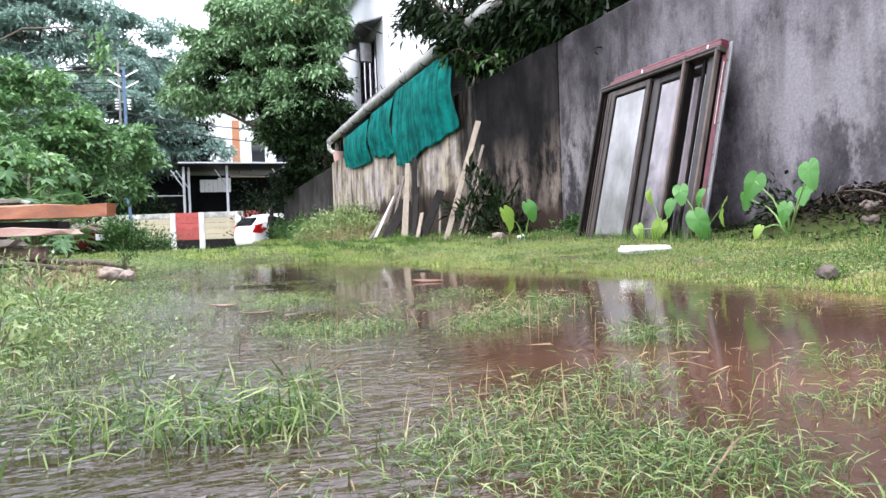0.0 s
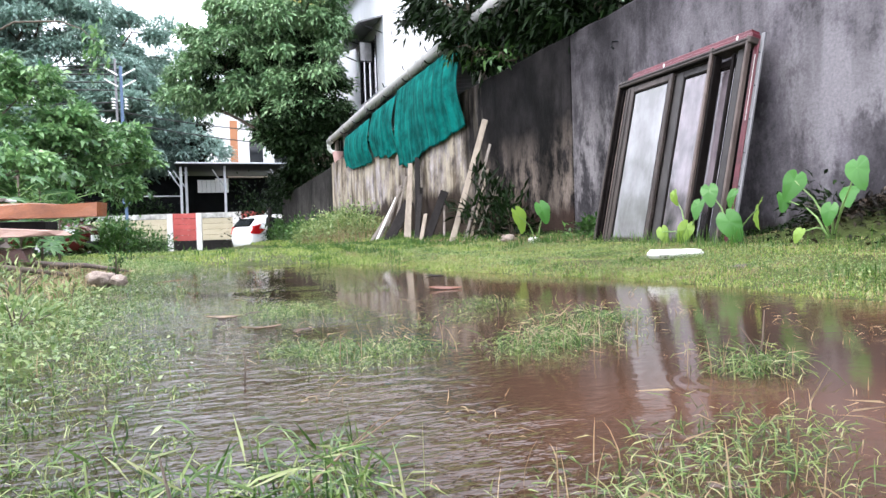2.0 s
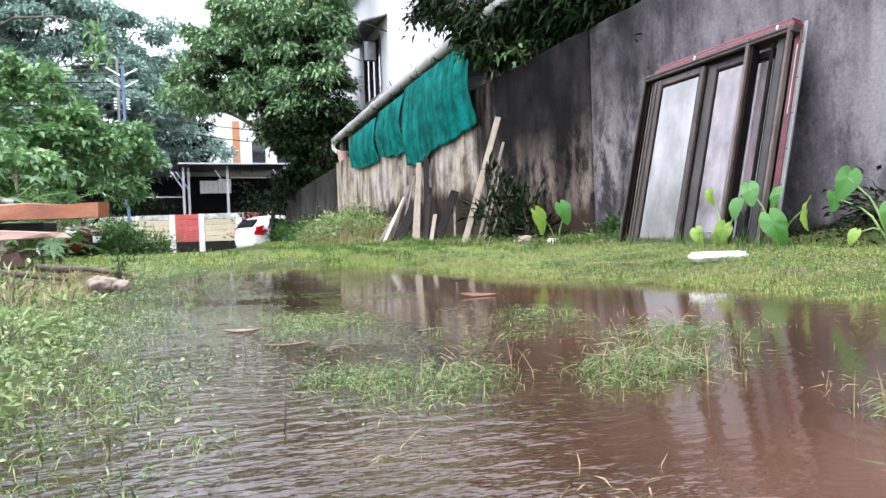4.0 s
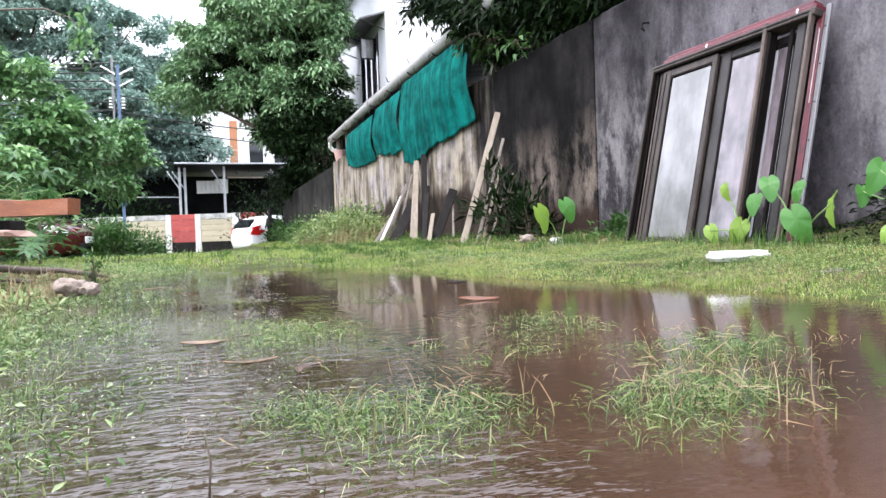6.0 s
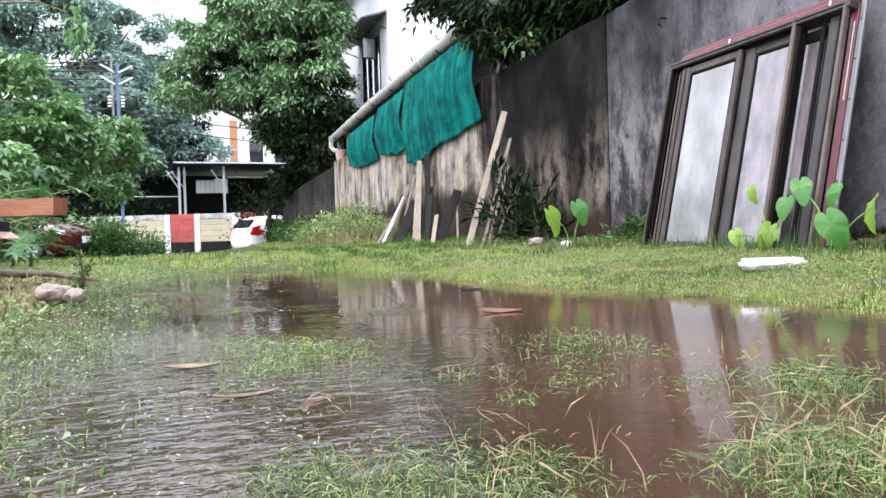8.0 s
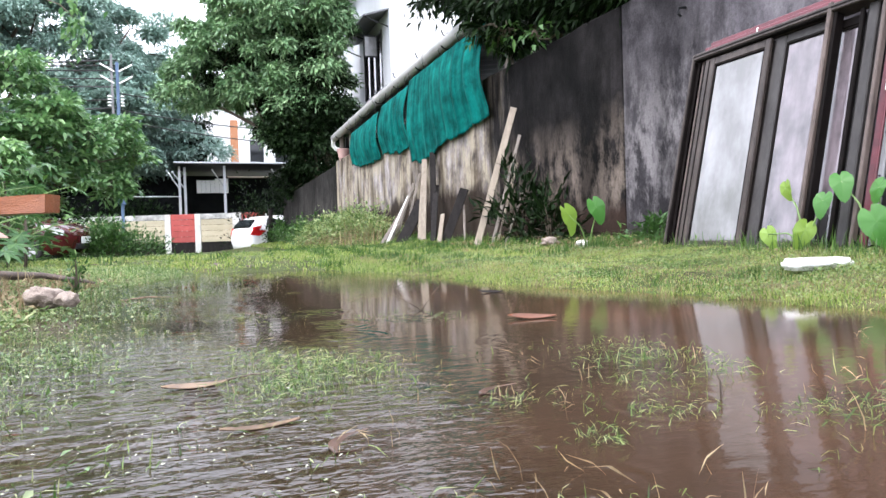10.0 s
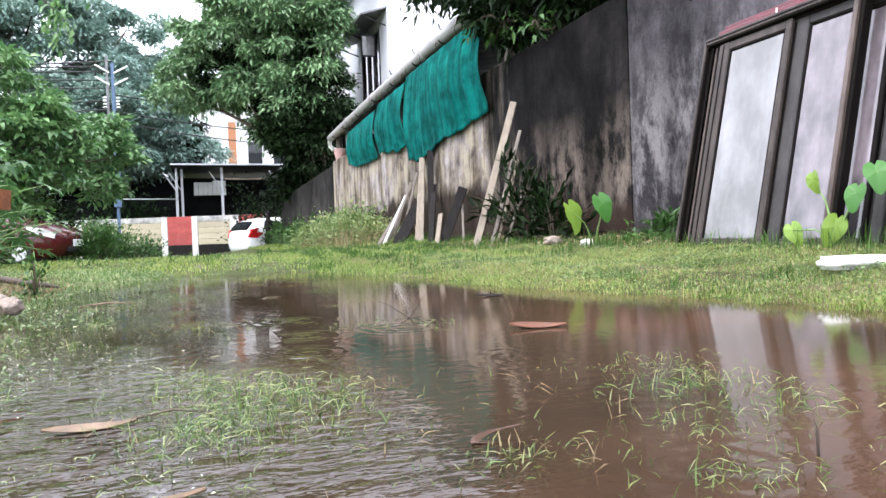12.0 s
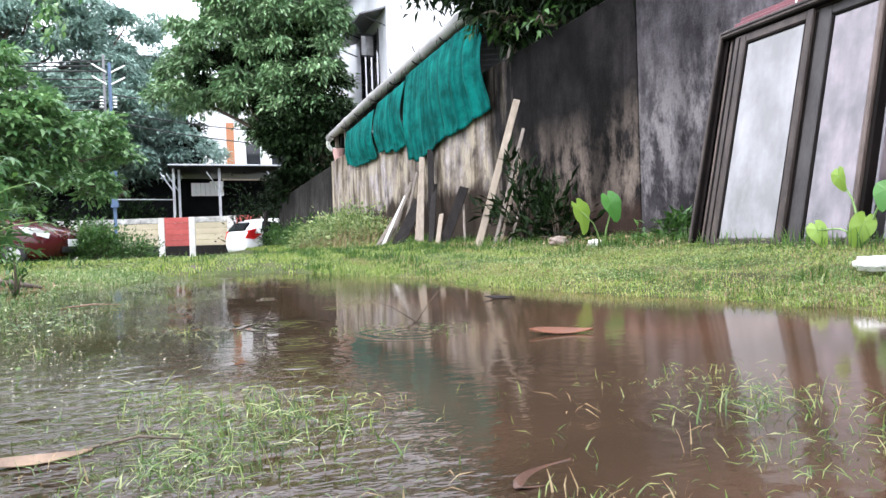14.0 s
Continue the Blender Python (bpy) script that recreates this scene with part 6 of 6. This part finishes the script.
lawn("far_tufts", "deep green tufts in the far turf", -5.0, 4.0, 9.0, 24.0, 130, 0.1, 0.018, "dark_grass", 114, tufted, 1.0)


def flooded(name, label, spots, mat, seed, tall, wide, lean=0.8, upright=0.6):
    """Grass growing up through the water: spots of place, spread and number of blades."""
    rng = np.random.default_rng(seed)
    pos = []
    for x, y, sx, sy, n in spots:
        n = int(n * 1.1)
        pos.append(np.stack([rng.normal(x, sx, n), rng.normal(y, sy, n), np.full(n, -0.012)], 1))
    pos = np.concatenate(pos)
    n = len(pos)
    stand = rng.uniform(0, 1, n) < upright
    up, flat = pos[stand], pos[~stand]
    flat = np.repeat(flat, 3, 0)
    k = len(flat)
    flat = flat + np.stack([rng.normal(0, tall * 0.35, k), rng.normal(0, tall * 0.35, k), rng.uniform(0.0, 0.75 * tall, k) ** 1.0 + 0.008], 1)
    way = unit(rng.normal(0, 1, (k, 3)) * np.array([1, 1, 0.5]) + np.array([0, 0, 0.3]))
    pieces = [blade_arrays(rng, up, tall * rng.uniform(0.4, 1.3, len(up)), wide * rng.uniform(0.7, 1.3, len(up)), lean),
              leaf_arrays(rng, flat, way, tall * rng.uniform(0.3, 1.1, k), wide * 0.75 * rng.uniform(0.6, 1.3, k), 0.1, 0.35)]
    me = fast_mesh(name, *joined(pieces))
    me.materials.append(M[mat])
    tagged(new(name, me), label, "grass", kind="stuff")


def scatter(seed, count, x0, x1, y0, y1, s, lo, hi):
    rng = random.Random(seed)
    return [(rng.uniform(x0, x1), rng.uniform(y0, y1), s, s, rng.randint(lo, hi)) for _ in range(count)]


flooded("near_tussock", "wet green grass mat in the shallow water", [(0.45, 0.8, 0.1, 0.09, 420), (0.32, 0.74, 0.07, 0.07, 260), (0.52, 0.68, 0.08, 0.07, 300), (0.6, 0.98, 0.12, 0.06, 220), (0.42, 0.6, 0.12, 0.06, 300), (0.58, 0.55, 0.06, 0.05, 140), (0.72, 1.04, 0.07, 0.05, 110),
                                                                    (0.86, 0.74, 0.06, 0.05, 90), (1.15, 0.95, 0.09, 0.05, 110), (0.98, 0.72, 0.06, 0.05, 80), (0.2, 0.8, 0.08, 0.06, 90)], "wet_grass", 201, 0.04, 0.0023, 1.7, 0.42)
flooded("tall_tussock", "tall spiky grass tufts standing in the water", [(0.86, 1.88, 0.05, 0.05, 150), (0.8, 1.8, 0.07, 0.05, 120), (1.02, 1.37, 0.05, 0.035, 190), (1.14, 2.14, 0.06, 0.06, 140)], "wet_grass", 202, 0.058, 0.0022, 1.1, 0.45)
flooded("tussock", "low grass mat rising from the water", [(0.29, 1.96, 0.06, 0.06, 260), (0.37, 2.02, 0.08, 0.07, 320), (0.22, 2.08, 0.05, 0.05, 170), (0.44, 1.92, 0.06, 0.06, 230), (0.33, 1.8, 0.08, 0.05, 160), (0.52, 2.0, 0.04, 0.05, 90),
                                                       (1.24, 2.18, 0.07, 0.05, 200), (0.82, 1.85, 0.1, 0.06, 220), (0.95, 1.86, 0.08, 0.05, 180), (0.72, 1.72, 0.07, 0.04, 90), (1.15, 2.1, 0.06, 0.05, 90)], "wet_grass", 203, 0.034, 0.0021, 1.7, 0.4)
flooded("left_tuft", "long grass tuft leaning over the water", [(0.08, 1.02, 0.045, 0.04, 130), (-0.02, 1.02, 0.04, 0.05, 60), (0.14, 1.08, 0.04, 0.05, 60), (-0.12, 1.1, 0.07, 0.07, 110)], "wet_grass", 204, 0.085, 0.0034, 1.5)
flooded("sparse_weed", "sparse weed stems in open water", [(0.28, 2.95, 0.1, 0.1, 204), (0.4, 3.05, 0.1, 0.08, 153), (0.2, 2.75, 0.08, 0.1, 102), (0.92, 2.55, 0.07, 0.06, 102), (1.05, 2.28, 0.06, 0.05, 102), (0.63, 2.55, 0.06, 0.03, 68), (0.65, 2.32, 0.03, 0.02, 51),
                                                            (0.82, 2.38, 0.06, 0.03, 76), (1.1, 2.82, 0.1, 0.04, 102), (1.13, 2.97, 0.1, 0.04, 68), (0.42, 2.8, 0.12, 0.08, 102), (0.73, 3.9, 0.06, 0.04, 51), (0.95, 3.8, 0.06, 0.04, 51), (0.27, 3.1, 0.08, 0.06, 102), (0.3, 2.86, 0.05, 0.05, 68), (0.3, 4.1, 0.12, 0.1, 102)]
        + scatter(7, 26, 0.2, 1.9, 0.8, 3.2, 0.03, 3, 9) + scatter(8, 16, 1.2, 2.3, 0.9, 2.4, 0.04, 3, 10), "wet_grass", 205, 0.028, 0.002, 1.7, 0.5)
flooded("weed_clump", "dark upright weed clump in open water", [(0.3, 2.85, 0.06, 0.07, 120), (0.36, 3.1, 0.06, 0.08, 130), (0.44, 2.95, 0.05, 0.06, 90), (0.24, 3.2, 0.04, 0.06, 70), (1.04, 2.74, 0.06, 0.05, 70), (1.12, 2.6, 0.04, 0.04, 40)], "wet_grass", 209, 0.046, 0.0022, 1.2, 0.6)
flooded("seed_heads", "brownish seed heads over the grass tufts", [(0.86, 1.88, 0.05, 0.05, 40), (0.8, 1.8, 0.07, 0.05, 30), (1.02, 1.37, 0.05, 0.035, 30), (1.14, 2.14, 0.06, 0.06, 30), (0.4, 2.0, 0.12, 0.08, 40), (0.95, 1.86, 0.1, 0.06, 40), (0.45, 0.8, 0.15, 0.1, 50), (0.7, 0.9, 0.2, 0.12, 50)], "straw", 208, 0.075, 0.002, 1.1, 0.8)
flooded("straw_bits", "pale broken straw in the water", scatter(9, 46, 0.1, 2.2, 0.6, 3.0, 0.03, 2, 6) + scatter(10, 20, 1.0, 2.3, 1.0, 2.2, 0.03, 3, 7), "straw", 206, 0.04, 0.0025, 1.6)
flooded("shallow_reeds", "thin wet grass in the shallow edge", scatter(11, 80, -0.5, -0.02, 1.2, 5.8, 0.035, 14, 44) + scatter(14, 44, -0.45, -0.12, 1.3, 3.6, 0.045, 24, 60) + scatter(12, 40, -0.2, 0.4, 5.4, 8.0, 0.07, 6, 20) + scatter(13, 9, 0.0, 0.35, 2.2, 4.4, 0.03, 4, 14), "wet_grass", 207, 0.036, 0.0026, 1.5, 0.6)


# ---- single stalks, sticks and floating leaves ----
def stalk(at, tip, label, r=0.002, mat="bark", name="stalk"):
    a, b = Vector(at), Vector(tip)
    single(name, Geo().tube([a, a.lerp(b, 0.5) + Vector((0.004, 0.0, 0.01)), b], [r * 1.3, r, r * 0.4], 5), mat, label, "stalk", "stalks in the water", smooth=True)


stalk((0.09, 1.75, -0.01), (0.09, 1.75, 0.075), "dark upright stalk in open water", 0.0014)
stalk((-0.02, 1.0, -0.01), (-0.03, 1.0, 0.1), "dark seed stalk in open water", 0.002)
stalk((1.02, 1.36, -0.01), (1.05, 1.37, 0.12), "dark thin seed stalk in a grass tuft", 0.002)
stalk((1.04, 1.36, -0.01), (0.99, 1.37, 0.09), "dark short seed stalk in a grass tuft", 0.002)
stalk((0.96, 2.42, -0.01), (0.95, 2.42, 0.05), "dark twig standing in the water", 0.0018)
stalk((0.05, 1.0, 0.0), (0.19, 1.06, 0.09), "pale bent grass stem", 0.0012, "tan_leaf")
stalk((0.06, 1.05, 0.0), (0.28, 1.2, 0.07), "long pale grass stem", 0.0012, "tan_leaf")
stalk((0.5, 0.58, 0.0), (0.6, 0.62, 0.04), "pale curled grass stem", 0.0015, "tan_leaf")
stalk((0.95, 4.05, 0.0), (0.8, 4.1, 0.08), "brown twig rising from the water", 0.0018)
stalk((0.95, 4.05, 0.0), (1.02, 4.0, 0.11), "thin brown twig rising from the water", 0.0014)
stalk((-0.27, 5.43, 0.003), (-0.02, 5.46, 0.004), "long pale reed floating by the edge", 0.004, "tan_leaf", "reed")
stalk((-0.55, 6.0, 0.05), (-0.56, 6.0, 0.28), "thin leafy seedling stem at the water edge", 0.005, "stem")
bush("seedling", "small leafy seedling at the water edge", "weed", (-0.56, 6.0), (0.05, 0.05, 0.3), 90, 0.045, "bush_leaf", 301)


def fallen_leaf(at, size, turn, mat, label, tilt=4, wide=0.15):
    n = 9
    vs, fs = [], []
    for i in range(n):
        k = i / (n - 1)
        w = wide * size * math.sin(math.pi * k ** 0.8) + 0.002
        x = (k - 0.5) * size
        z = 0.05 * size * (2 * k - 1) ** 2
        vs += [(x, -w, z + 0.1 * w), (x, 0, z - 0.02 * size), (x, w, z + 0.25 * w)]
    for i in range(n - 1):
        for j in range(2):
            a = i * 3 + j
            fs.append((a, a + 3, a + 4, a + 1))
    m = pose(*at, tilt, 2, turn)
    ob = single("fallen_leaf", Geo().add([m @ Vector(q) for q in vs], fs), mat, label, "leaf", "fallen leaves on the water", smooth=True)
    s = ob.modifiers.new("thickness", "SOLIDIFY")
    s.thickness = 0.0015


fallen_leaf((1.2, 3.58, 0.006), 0.17, -16, "dead_leaf", "curled orange leaf floating on the puddle", 8, 0.13)
fallen_leaf((0.1, 2.975, 0.003), 0.13, 8, "tan_leaf", "torn tan leaf floating in the weeds", 4, 0.1)
fallen_leaf((0.2, 2.6, 0.003), 0.13, 12, "tan_leaf", "thin tan reed leaf floating on the puddle", 6, 0.035)
fallen_leaf((0.32, 2.47, -0.004), 0.13, 55, "sodden", "sodden brown leaf just under the water", 3, 0.2)
fallen_leaf((0.65, 2.67, -0.003), 0.12, 30, "sodden", "sodden orange leaf half under the water", 3, 0.14)
stalk((0.15, 3.0, 0.003), (0.28, 2.98, 0.005), "thin brown twig floating on the water", 0.002)
fallen_leaf((1.5, 4.6, 0.004), 0.13, -18, "black_wood", "dark leaf floating by the bank")


def low_weeds(name, label, x0, x1, y0, y1, per_m2, leaf, mat, seed, keep, afloat=False):
    """Small broad leaves creeping through the grass."""
    rng = np.random.default_rng(seed)
    n = int((x1 - x0) * (y1 - y0) * per_m2)
    x, y = rng.uniform(x0, x1, n), rng.uniform(y0, y1, n)
    patch = np.sin(3.3 * x + 2.1 * y + seed) * np.sin(2.7 * y - 3.9 * x)
    z = land(x, y)
    ok = keep(x, y, z) & (rng.uniform(-1.0, 0.9, n) < patch)
    x, y, z = x[ok], y[ok], np.maximum(z[ok], 0)
    n = len(x)
    way = unit(rng.normal(0, 1, (n, 3)) * np.array([1, 1, 0.35]) + np.array([0, 0, 0.25]))
    lift = rng.uniform(0.002, 0.035, n)
    if afloat:
        way = unit(way * np.array([1, 1, 0.04]))
        lift = rng.uniform(0.001, 0.003, n)
    pos = np.stack([x, y, z + lift], 1)
    v, t = leaf_arrays(rng, pos, way, leaf * rng.uniform(0.6, 1.4, n), leaf * 0.45 * rng.uniform(0.7, 1.3, n))
    me = fast_mesh(name, v, t)
    me.materials.append(M[mat])
    tagged(new(name, me), label, "weed", kind="stuff")


low_weeds("creeping_weed", "small creeping weeds among wet grass", -2.4, 0.1, 0.8, 8.0, 2600, 0.022, "weed", 401, lambda x, y, z: (z > -0.02) & (x < edge_left(y) + 0.25))
low_weeds("flooded_weed", "broad wet weed leaves standing in the shallow water", -0.75, 0.02, 1.0, 5.2, 750, 0.017, "wet_weed", 408, lambda x, y, z: x < edge_left(y) + 0.42)
low_weeds("creeping_weed", "small creeping weeds on the bank", 1.8, 4.1, 1.0, 8.0, 3600, 0.016, "weed", 402, bank)
low_weeds("creeping_weed", "broad weeds in the far turf", -4.5, 4.0, 8.0, 22.0, 260, 0.03, "weed", 403, bank)
low_weeds("leaf_litter", "brown leaf litter at the wall foot", 3.3, 4.15, 5.9, 11.0, 900, 0.045, "straw", 404, bank)
low_weeds("leaf_litter", "dark litter on the rubble by the wall", 3.5, 4.15, 1.0, 4.5, 900, 0.04, "shade_dark_leaf", 407, lambda x, y, z: z > 0)
low_weeds("leaf_litter", "brown litter around the timber", -2.2, -0.5, 4.6, 6.8, 700, 0.04, "straw", 405, bank)
# floating bits, coloured pale to stand in for glints between the stems
low_weeds("floating_bits", "pale floating grass bits standing in for glints at the water edge", -0.65, 0.3, 1.7, 8.2, 1500, 0.0065, "glint_bits", 406, lambda x, y, z: z < 0.0, True)

# the plan is drawn at four to three; this sets it to true size
SITE = Matrix.Scale(0.75, 4)
for ob in list(scene.objects):
    if ob.parent is None and ob.type not in ("CAMERA", "LIGHT"):
        ob.matrix_world = SITE @ ob.matrix_world
